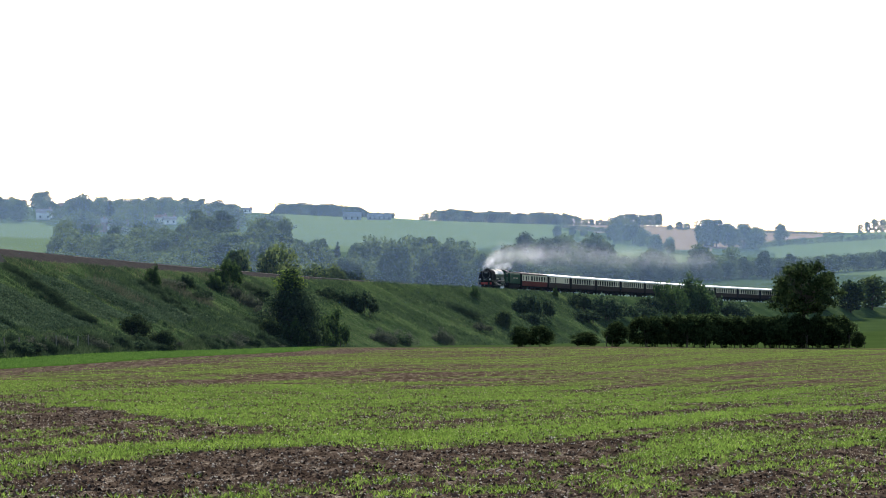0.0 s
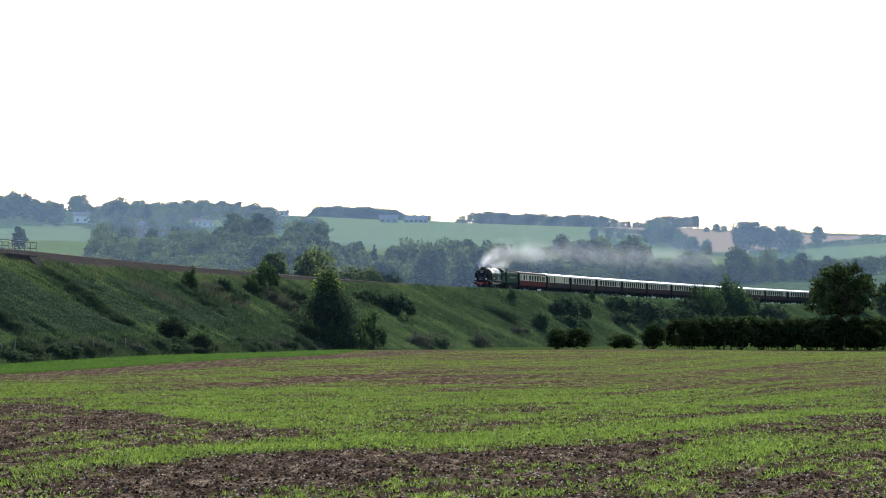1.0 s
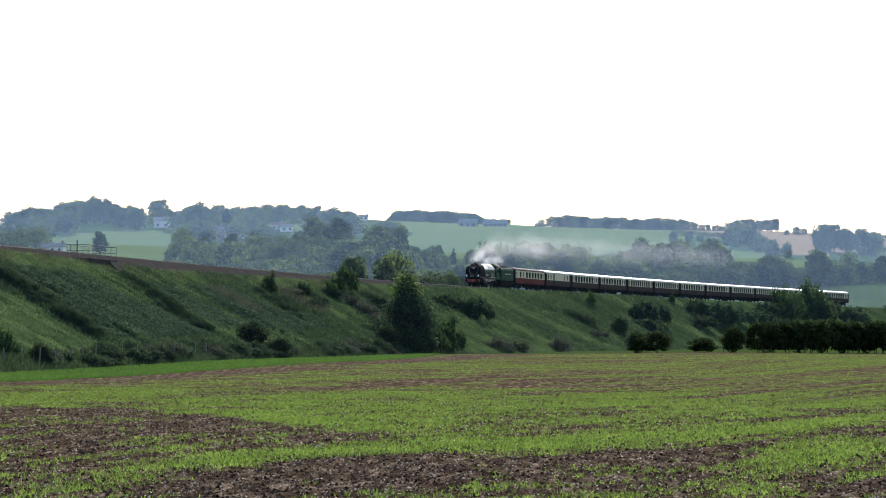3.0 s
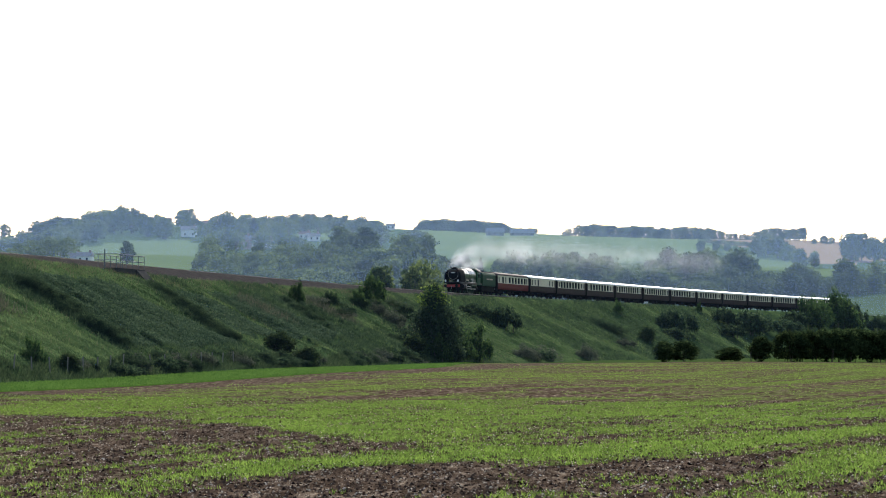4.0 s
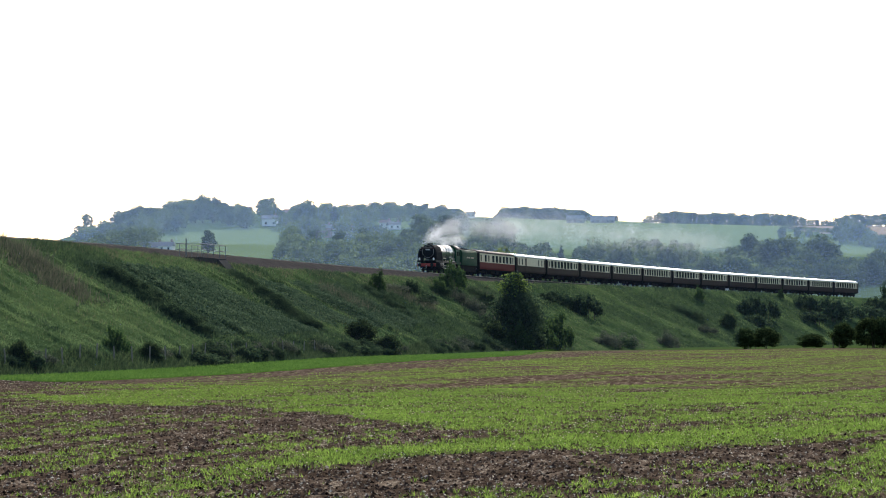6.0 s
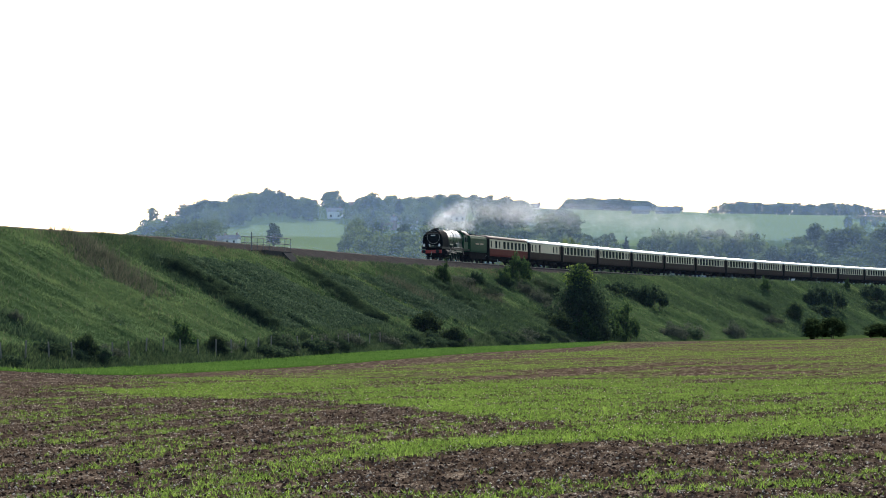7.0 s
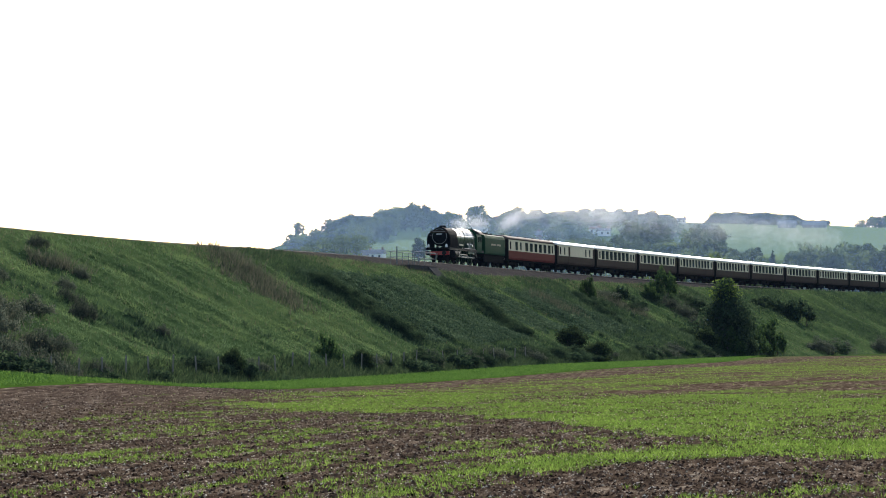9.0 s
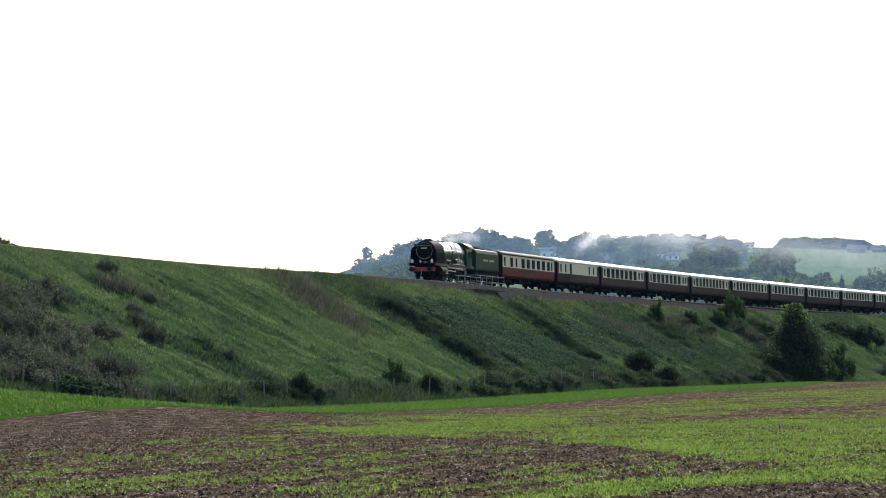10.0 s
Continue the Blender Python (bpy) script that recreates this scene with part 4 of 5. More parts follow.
def build_engine():
    e = thing("steam_locomotive", pose(0, 0, 0), "dark green and black express steam locomotive with red buffer beam", "locomotive")
    B = 2.86
    bm = bmesh.new()
    loft(bm, [ring_x(5.555, 0.3, B), ring_x(5.553, 0.96, B), ring_x(5.54, 0.98, B), ring_x(5.5, 1.0, B), ring_x(5.48, 1.0, B), ring_x(2.55, 1.0, B)], True, False)
    part("smokebox", bm, M_SOOT, e, "matt black smokebox", True)
    bm = bmesh.new()
    loft(bm, [ring_x(5.56, 0.80, B), ring_x(5.66, 0.78, B), ring_x(5.74, 0.55, B), ring_x(5.78, 0.12, B)])
    for a in (0.5, -0.5):
        box(bm, 5.7, 5.8, -0.75, 0.75, B + a - 0.03, B + a + 0.03)
    rod(bm, (5.7, 0, B), (5.92, 0, B), 0.07)
    for k in range(5):
        a = radians(36 + 72 * k)
        rod(bm, (5.62, 0.84 * math.sin(a), B + 0.84 * math.cos(a)), (5.72, 0.84 * math.sin(a), B + 0.84 * math.cos(a)), 0.045, seg=6)
    door = part("smokebox_door", bm, M_SOOT, e, "domed smokebox door", True)
    bm = bmesh.new()
    box(bm, 5.81, 5.825, -0.3, 0.3, B + 0.20, B + 0.29)
    part("plate", bm, M_LAMPW, door, "small pale plate on the smokebox door")
    ringed = bmesh.new()
    n = 40
    circle = [[(5.68 + dx, r * math.sin(a), B + r * math.cos(a)) for dx, r in ((-0.02, 0.77), (0.02, 0.77), (0.02, 0.81), (-0.02, 0.81))] for a in [2 * math.pi * i / n for i in range(n + 1)]]
    loft(ringed, circle, True, False)
    part("door_rim", ringed, M_STEEL, door, "bright rim of the smokebox door")
    bm = bmesh.new()
    rod(bm, (5.84, -0.7, B + 0.42), (5.84, 0.7, B + 0.42), 0.025, seg=6)
    part("door_rail", bm, M_STEEL, door)
    bm = bmesh.new()
    loft(bm, [ring_x(2.55, 0.985, B), ring_x(2.5, 0.985, B), ring_x(0.8, 1.0, B), ring_x(-1.2, 1.06, B + 0.02), ring_x(-1.3, 1.09, B + 0.02), ring_x(-3.7, 1.09, B, ry=1.16)], True, False)
    part("boiler", bm, M_GREEN, e, "glossy dark green boiler", True)
    for x in (2.5, 1.2, -0.1, -1.25, -2.4):
        bm = bmesh.new()
        r = 1.0 + (0.012 if x > 0 else 0.075)
        loft(bm, [ring_x(x - 0.04, r + 0.012, B + (0.02 if x < 0 else 0)), ring_x(x + 0.04, r + 0.012, B + (0.02 if x < 0 else 0))])
        part("boiler_band", bm, M_GREEN, e)
    bm = bmesh.new()
    loft(bm, [ring_x(-1.35, 0.80, 2.0, ry=1.0), ring_x(-3.7, 0.85, 2.0, ry=1.12)])
    box(bm, -3.7, -1.4, -1.05, 1.05, 1.2, 2.2)
    part("firebox", bm, M_GREEN, e)

    def upright(name, x, z0, z1, r0, r1, mat, lip=0.0, label=""):
        bm = bmesh.new()
        rings = [[(x + r * math.cos(a), r * 0.92 * math.sin(a), z) for a in [i * math.pi / 10 for i in range(20)]] for z, r in ((z0, r0 * 1.25), (z0 + 0.08, r0), (z1 - 0.06, r1), (z1, r1 + lip), (z1 + 0.02, r1 * 0.7))]
        loft(bm, rings)
        return part(name, bm, mat, e, label, True)

    upright("chimney", 4.55, 3.74, 4.02, 0.40, 0.38, M_SOOT, 0.07, "squat lipped chimney")
    upright("dome", 0.1, 3.78, 4.0, 0.42, 0.30, M_GREEN)
    upright("safety_valve", -2.2, 3.9, 4.04, 0.13, 0.1, M_STEEL)
    upright("safety_valve", -2.6, 3.9, 4.04, 0.13, 0.1, M_STEEL)
    bm = bmesh.new()
    box(bm, -6.35, 6.4, -1.32, 1.32, 1.62, 1.68)
    for y in (-1.32, 1.30):
        box(bm, -6.35, 6.4, y, y + 0.02, 1.42, 1.66)
    part("running_plate", bm, M_BLACK, e)
    bm = bmesh.new()
    for y in (-0.62, 0.56):
        box(bm, -6.3, 6.3, y, y + 0.06, 0.62, 1.62)
    box(bm, 3.2, 4.8, -0.6, 0.6, 0.5, 1.7)
    part("main_frame", bm, M_UNDER, e)
    bm = bmesh.new()
    box(bm, 6.36, 6.44, -1.3, 1.3, 0.86, 1.26)
    part("buffer_beam", bm, M_RED, e, "red buffer beam")
    for y in (-0.88, 0.88):
        bm = bmesh.new()
        rod(bm, (6.44, y, 1.06), (6.8, y, 1.06), 0.12, 0.1)
        rod(bm, (6.8, y, 1.06), (6.95, y, 1.06), 0.22, 0.235, 16)
        part("buffer", bm, M_BLACK, e, "dark steel buffer")
        bm = bmesh.new()
        box(bm, 6.32, 6.48, y * 1.12 - 0.1, y * 1.12 + 0.1, 1.68, 1.95)
        rod(bm, (6.4, y * 1.12, 1.95), (6.4, y * 1.12, 2.04), 0.07)
        rod(bm, (6.48, y * 1.12, 1.82), (6.54, y * 1.12, 1.82), 0.1)
        part("headlamp", bm, M_LAMPW, e, "white headlamp")
    bm = bmesh.new()
    rod(bm, (6.4, 0, 1.0), (6.62, 0, 0.95), 0.05)
    rod(bm, (6.62, 0, 0.97), (6.62, 0, 0.6), 0.045)
    part("coupling", bm, M_STEEL, e)
    for y in (-1, 1):
        bm = bmesh.new()
        rings = []
        for yy, z in ((1.30, 1.66), (1.31, 2.3), (1.29, 2.7), (1.20, 3.05), (1.08, 3.28)):
            rings.append([(6.0 - 0.25 * (z > 3.2), y * yy, z), (3.3, y * yy, z), (3.3, y * (yy - 0.03), z), (6.0 - 0.25 * (z > 3.2), y * (yy - 0.03), z)])
        loft(bm, rings)
        part("smoke_deflector", bm, M_SOOT, e, "tall black smoke deflector plate")
        bm = bmesh.new()
        rod(bm, (5.55, y * 1.10, 3.0), (-3.6, y * 1.16, 3.05), 0.025, seg=6)
        part("handrail", bm, M_STEEL, e)
        bm = bmesh.new()
        rod(bm, (4.65, y * 1.12, 1.02), (3.3, y * 1.12, 1.02), 0.36, seg=18)
        rod(bm, (4.75, y * 1.12, 1.52), (3.2, y * 1.12, 1.52), 0.2, seg=14)
        part("cylinder", bm, M_BLACK, e)
        bm = bmesh.new()
        box(bm, 1.9, 3.3, y * 1.14 - 0.05, y * 1.14 + 0.05, 1.26, 1.34)
        box(bm, 1.9, 3.3, y * 1.14 - 0.05, y * 1.14 + 0.05, 0.74, 0.82)
        box(bm, 2.2, 2.6, y * 1.14 - 0.09, y * 1.14 + 0.09, 0.8, 1.3)
        rod(bm, (1.1, y * 1.2, 1.75), (2.6, y * 1.2, 1.2), 0.05)
        part("slide_bars", bm, M_STEEL, e)
        for a, b, r in (((-1.3, 1.18, 1.72), (-1.55, 1.2, 2.5), 0.06), ((-3.3, 1.22, 1.3), (-2.6, 1.2, 2.9), 0.05), ((-3.9, 1.25, 0.9), (-3.2, 1.22, 1.6), 0.06), ((2.9, 1.1, 1.75), (3.6, 0.9, 2.6), 0.13), ((0.6, 1.22, 1.72), (-3.4, 1.26, 1.72), 0.035)):
            bm = bmesh.new()
            rod(bm, (a[0], y * a[1], a[2]), (b[0], y * b[1], b[2]), r)
            part("pipe", bm, M_STEEL, e, "bright pipe beside the firebox")
        bm = bmesh.new()
        rod(bm, (2.4, y * 1.24, 1.05), (-0.3, y * 1.28, 1.0), 0.055)
        part("connecting_rod", bm, M_STEEL, e)
        bm = bmesh.new()
        box(bm, 1.2, 2.6, y * 1.27 - 0.015, y * 1.27 + 0.015, 1.95, 2.12)
        beveled(bm, 0.01)
        part("nameplate", bm, M_GOLD, e, "curved brass plate over the driving wheels")
    bm = bmesh.new()
    prof = [(-1.34, 1.45), (-1.34, 3.1), (-1.22, 3.55), (-0.75, 3.86), (0, 3.96), (0.75, 3.86), (1.22, 3.55), (1.34, 3.1), (1.34, 1.45)]
    loft(bm, [[(x, a, b) for a, b in prof] for x in (-3.7, -5.55)])
    part("cab", bm, M_TENDER, e, "dark green cab")
    bm = bmesh.new()
    top = [(-1.3, 3.42), (-1.16, 3.66), (-0.72, 3.93), (0, 4.0), (0.72, 3.93), (1.16, 3.66), (1.3, 3.42)]
    loft(bm, [[(x, a, b + 0.03) for a, b in top] + [(x, a, b - 0.02) for a, b in reversed(top)] for x in (-3.65, -6.3)])
    part("cab_roof", bm, M_BLACK, e, "", True)
    for y in (-1.355, 1.345):
        for x in (-4.45, -5.2):
            bm = bmesh.new()
            box(bm, x - 0.28, x + 0.28, y, y + 0.01, 2.55, 3.12)
            part("cab_window", bm, M_GLASS, e)
    bm = bmesh.new()
    box(bm, 5.84, 5.9, -0.95, 0.95, 3.22, 3.5)
    beveled(bm, 0.02)
    board = part("headboard", bm, M_UMBER, e, "long dark train headboard over the smokebox door")
    bm = bmesh.new()
    box(bm, 5.901, 5.908, -0.7, 0.7, 3.34, 3.38)
    part("lettering_bar", bm, M_STEEL, board)
    for x in (5.35, 3.2):
        small_wheelset(e, x, 0.48, "bogie_wheels")
    small_wheelset(e, -5.0, 0.56, "trailing_wheels")
    drivers = []
    R = 1.016
    for x in (1.95, -0.3, -2.55):
        bm = bmesh.new()
        for y in (-0.76, 0.76):
            n = 32
            out = [[(r * math.sin(a), y + yy, r * math.cos(a)) for r, yy in ((R, -0.07), (R, 0.07), (R - 0.13, 0.06), (R - 0.13, -0.06))] for a in [2 * math.pi * i / n for i in range(n)]]
            loft(bm, out + [out[0]], True, False)
            for i in range(16):
                a = 2 * math.pi * i / 16
                rod(bm, (0.12 * math.sin(a), y, 0.12 * math.cos(a)), ((R - 0.1) * math.sin(a), y, (R - 0.1) * math.cos(a)), 0.045, 0.032, 6)
            rod(bm, (0, y * 0.88, 0), (0, y * 1.16, 0), 0.19, seg=14)
            rod(bm, (0, y, 0.33), (0, y * 1.6, 0.33), 0.075, seg=8)
            box(bm, -0.42, 0.42, y - 0.04, y + 0.04, -0.86, -0.6)
        rod(bm, (0, -0.76, 0), (0, 0.76, 0), 0.1)
        w = part("driving_wheels", bm, M_WHEEL, e, "spoked dark green driving wheels")
        w.matrix_basis = pose(x, 0, R)
        drivers.append((w, x))
    rods = []
    for y in (-1.21, 1.21):
        bm = bmesh.new()
        box(bm, -2.65, 2.05, y - 0.03, y + 0.03, -0.07, 0.07)
        for x in (1.95, -0.3, -2.55):
            rod(bm, (x, y - 0.06, 0), (x, y + 0.06, 0), 0.13, seg=14)
        rods.append(part("coupling_rod", bm, M_STEEL, e, "bright steel coupling rod"))
    return e, drivers, rods


def build_tender():
    e = thing("tender", pose(0, 0, 0), "dark green locomotive tender with cream lettering", "tender")
    bm = bmesh.new()
    prof = [(-1.32, 1.35), (-1.36, 1.5), (-1.36, 3.1), (-1.22, 3.42), (-1.1, 3.5), (1.1, 3.5), (1.22, 3.42), (1.36, 3.1), (1.36, 1.5), (1.32, 1.35)]
    loft(bm, [[(x, a, b) for a, b in prof] for x in (4.0, -3.75)])
    part("tank", bm, M_TENDER, e, "glossy dark green tender tank")
    bm = bmesh.new()
    for i in range(60):
        x, y = rnd.uniform(-0.5, 3.6), rnd.uniform(-0.85, 0.85)
        z = 3.5 + 0.25 * (1 - abs(y)) * rnd.random()
        bmesh.ops.create_icosphere(bm, subdivisions=1, radius=rnd.uniform(0.12, 0.25), matrix=pose(x, y, z, rnd.uniform(0, 90), rnd.uniform(0, 90), 0))
    part("coal", bm, M_SOOT, e, "heaped black coal")
    bm = bmesh.new()
    box(bm, -3.85, 4.0, -1.2, 1.2, 0.95, 1.36)
    for y in (-1.16, 1.1):
        box(bm, -3.8, 3.9, y, y + 0.06, 0.5, 1.0)
    part("underframe", bm, M_UNDER, e)
    for y in (-0.88, 0.88):
        bm = bmesh.new()
        rod(bm, (-3.85, y, 1.06), (-4.2, y, 1.06), 0.11, 0.2, 12)
        part("buffer", bm, M_UNDER, e)
    for x in (2.9, 1.1, -0.9, -2.7):
        small_wheelset(e, x, 0.62)
    for y in (-1.372, 1.366):
        for x0, x1 in ((-2.0, -0.35), (0.0, 1.75)):
            n = 6
            for i in range(n):
                bm = bmesh.new()
                a = x0 + (x1 - x0) * i / n
                box(bm, a, a + (x1 - x0) / n * 0.6, y, y + 0.006, 2.34, 2.54)
                part("lettering_bar", bm, M_GOLD, e)
    return e


def build_coach(name, length, lower, upper, roof, label, windows, doors=(), vents=5):
    """A bogie coach, x forward. windows: (centre, width, z0, z1)."""
    e = thing(name, pose(0, 0, 0), label, "railway coach", "coaches of the train")
    L = length / 2 - 0.42
    W = 1.36
    bm = bmesh.new()
    loft(bm, [[(x, -W + 0.06, 1.02), (x, -W, 1.2), (x, -W - 0.02, 1.98), (x, W + 0.02, 1.98), (x, W, 1.2), (x, W - 0.06, 1.02)] for x in (L, -L)])
    part("lower_body", bm, lower, e)
    bm = bmesh.new()
    loft(bm, [[(x, -W - 0.02, 1.98), (x, -W + 0.02, 3.27), (x, -W + 0.1, 3.33), (x, W - 0.1, 3.33), (x, W - 0.02, 3.27), (x, W + 0.02, 1.98)] for x in (L, -L)])
    part("upper_body", bm, upper, e)
    bm = bmesh.new()
    arc = [(W * 1.015 * math.sin(a), 3.27 + 0.51 * math.cos(a) ** 0.8 if math.cos(a) > 0 else 3.27) for a in [radians(-90 + 180 * i / 16) for i in range(17)]]
    rings = [(L + 0.06, 0.82, 0.97), (L - 0.25, 0.97, 0.995), (L - 0.7, 1, 1), (-L + 0.7, 1, 1), (-L + 0.25, 0.97, 0.995), (-L - 0.06, 0.82, 0.97)]
    loft(bm, [[(x, y * w, 3.27 + (z - 3.27) * k) for y, z in arc] for x, k, w in rings])
    part("roof", bm, roof, e, "", True)
    for y in (-1, 1):
        bm = bmesh.new()
        box(bm, -L, L, min(y * (W + 0.012), y * (W + 0.03)), max(y * (W + 0.012), y * (W + 0.03)), 1.96, 2.01)
        part("waist_moulding", bm, lower, e)
        for c, w, z0, z1 in windows:
            bm = bmesh.new()
            box(bm, c - w / 2, c + w / 2, min(y * (W - 0.05), y * (W + 0.022)), max(y * (W - 0.05), y * (W + 0.022)), z0, z1)
            part("window", bm, M_GLASS, e)
        for c in doors:
            bm = bmesh.new()
            box(bm, c - 0.36, c + 0.36, min(y * W, y * (W + 0.028)), max(y * W, y * (W + 0.028)), 1.15, 3.14)
            part("door", bm, lower, e)
    for x in (L, -L):
        bm = bmesh.new()
        d = 0.42 if x > 0 else -0.42
        box(bm, min(x, x + d), max(x, x + d), -0.55, 0.55, 1.15, 3.2)
        part("gangway", bm, M_UNDER, e, "black corridor bellows")
        bm = bmesh.new()
        loft(bm, [[(x + k, a, b) for a, b in ((-W - 0.04, 1.0), (-W - 0.04, 3.2), (-0.8, 3.66), (0.8, 3.66), (W + 0.04, 3.2), (W + 0.04, 1.0))] for k in (-0.12, 0.05)])
        part("coach_end", bm, M_UNDER, e, "dark end panel")
        for y in (-0.88, 0.88):
            bm = bmesh.new()
            rod(bm, (x, y, 1.06), (x + d * 0.9, y, 1.06), 0.1, 0.19, 10)
            part("buffer", bm, M_STEEL, e)
    bm = bmesh.new()
    box(bm, -L, L, -1.2, 1.2, 0.86, 1.03)
    rod(bm, (-3.0, 1.05, 0.9), (-1.6, 1.05, 0.5), 0.03, seg=6)
    rod(bm, (-1.6, 1.05, 0.5), (1.6, 1.05, 0.5), 0.03, seg=6)
    rod(bm, (1.6, 1.05, 0.5), (3.0, 1.05, 0.9), 0.03, seg=6)
    part("underframe", bm, M_UNDER, e)
    for x0, x1, y in ((-1.6, -0.4, 0.55), (0.3, 1.8, 0.5), (-0.9, 0.6, -1.1), (2.2, 2.9, 0.6)):
        bm = bmesh.new()
        box(bm, x0, x1, y, y + 0.55, 0.42, 0.88)
        beveled(bm, 0.03)
        part("battery_box", bm, M_UNDER, e)
    for c in (L - 2.75, -L + 2.75):
        bm = bmesh.new()
        for y in (-1.02, 0.94):
            box(bm, c - 1.75, c + 1.75, y, y + 0.08, 0.5, 0.72)
            for k in (-1.25, 1.25):
                box(bm, c + k - 0.17, c + k + 0.17, y - 0.04, y + 0.12, 0.32, 0.62)
        box(bm, c - 0.3, c + 0.3, -1.0, 1.0, 0.4, 0.86)
        bogie = part("bogie", bm, M_UNDER, e)
        for k in (-1.25, 1.25):
            small_wheelset(bogie, c + k, 0.46)
    for i in range(vents):
        bm = bmesh.new()
        x = -L + 1.4 + (2 * L - 2.8) * i / (vents - 1)
        y = 0.35 if i % 2 else -0.35
        rod(bm, (x, y, 3.7), (x, y, 3.86), 0.12, 0.1, 8)
        part("roof_vent", bm, roof, e)
    return e


def make_train():
    engine, drivers, rods = build_engine()
    cars = [(engine, 6.95)]
    tender = build_tender()
    cars.append((tender, 13.55 + 4.2))
    d = 22.35
    first = build_coach("corridor_coach", 20.2, M_MAROON, M_CREAM, M_BROWNROOF, "crimson and cream corridor coach with a dull brown roof",
                        [(-8.6, 0.45, 2.14, 3.04), (-7.3, 1.0, 2.10, 3.06), (-5.4, 1.1, 2.10, 3.06), (-3.5, 1.1, 2.10, 3.06), (-1.6, 1.1, 2.10, 3.06), (0.3, 1.1, 2.10, 3.06), (2.2, 1.1, 2.10, 3.06), (4.6, 0.5, 2.14, 3.04), (6.3, 0.9, 2.10, 3.06), (8.7, 0.45, 2.14, 3.04)], vents=12)
    cars.append((first, d + 10.1))
    d += 20.25
    van = build_coach("baggage_van", 17.6, M_UMBER, M_CREAM, M_WHITEROOF, "umber and cream baggage van with a white roof",
                      [(5.0, 0.42, 2.14, 3.04), (6.8, 0.42, 2.14, 3.04), (-4.4, 0.42, 2.14, 3.04), (-6.2, 0.42, 2.14, 3.04)], doors=(3.0, 7.95, -7.95), vents=5)
    cars.append((van, d + 8.8))
    d += 17.65
    parlour = build_coach("parlour_coach", 20.0, M_UMBER, M_CREAM, M_WHITEROOF, "umber and cream dining coach with a white roof",
                          [(8.0, 0.5, 2.2, 3.02)] + [(6.5 - 1.9 * i, 1.22, 2.08, 3.14) for i in range(7)] + [(-6.7, 0.6, 2.2, 3.02), (-8.0, 0.5, 2.2, 3.02)], doors=(9.15, -9.15), vents=6)
    kitchen = build_coach("kitchen_coach", 20.0, M_UMBER, M_CREAM, M_WHITEROOF, "umber and cream kitchen coach with a white roof",
                          [(8.0, 0.5, 2.2, 3.02)] + [(6.5 - 1.6 * i, 0.95, 2.08, 3.14) for i in range(9)] + [(-8.0, 0.5, 2.2, 3.02)], doors=(9.15, -9.15), vents=7)
    order = [parlour, parlour, kitchen, kitchen, parlour, parlour, kitchen, kitchen, parlour, kitchen, parlour]
    seen = set()
    for c in order:
        ob = c if c.name not in seen else copy_thing(c, Matrix())
        seen.add(c.name)
        cars.append((ob, d + 10.0))
        d += 20.03
    return cars, drivers, rods


def make_steam():
    """Trail of steam: puffs of fine drops, small and dense at the chimney, wide and thin further back."""
    plume = thing("steam_plume", pose(0, 0, 0), "white steam trailing back over the train from the chimney", "steam")
    kinds = []
    for k, (r, n) in enumerate(((1.0, 5400), (2.0, 7200), (3.2, 9400))):
        meshes = []
        for v in range(3):
            g = np.random.default_rng(60 + k * 5 + v)
            c = g.normal(size=(14, 3)) * np.array([0.5, 0.38, 0.38]) * r
            p = c[g.integers(0, 14, n)] + g.normal(size=(n, 3)) * r * 0.27
            ob = cards("puff", p, 0.0145, M_STEAM, plume, 1.2, 70 + k * 5 + v)
            ob["kind"] = "stuff"
            meshes.append(ob)
        kinds.append(meshes)
    g = random.Random(17)
    puffs = []
    used = set()
    i = 0
    d = 0.0
    while d < 250:
        k = 0 if d < 9 else (1 if d < 45 else 2)
        ob = kinds[k][i % 3]
        if ob.name in used:
            ob = link_mesh("puff", ob.data, plume)
            ob["kind"] = "stuff"
        used.add(ob.name)
        rise = 4.4 + 2.7 * (1 - math.exp(-d / 6.0)) + 0.018 * d
        puffs.append((ob, d, -0.02 * d + g.uniform(-0.5, 0.5) * min(1, d / 12), rise + g.uniform(-0.4, 0.5) * min(1.6, d / 10), g.uniform(0, 360)))
        d += (0.55 if d < 3 else 0.9) if d < 9 else (1.7 if d < 45 else 3.4 + 0.012 * d)
        i += 1
    # a wisp from the safety valves stays with the engine
    for j in range(7):
        ob = link_mesh("puff", kinds[0][j % 3].data, plume)
        ob["kind"] = "stuff"
        puffs.append((ob, -j - 1.0, 0.0, 4.25 + 0.13 * j, 50 * j))
    return plume, puffs


cars, drivers, rods = make_train()
plume, puffs = make_steam()


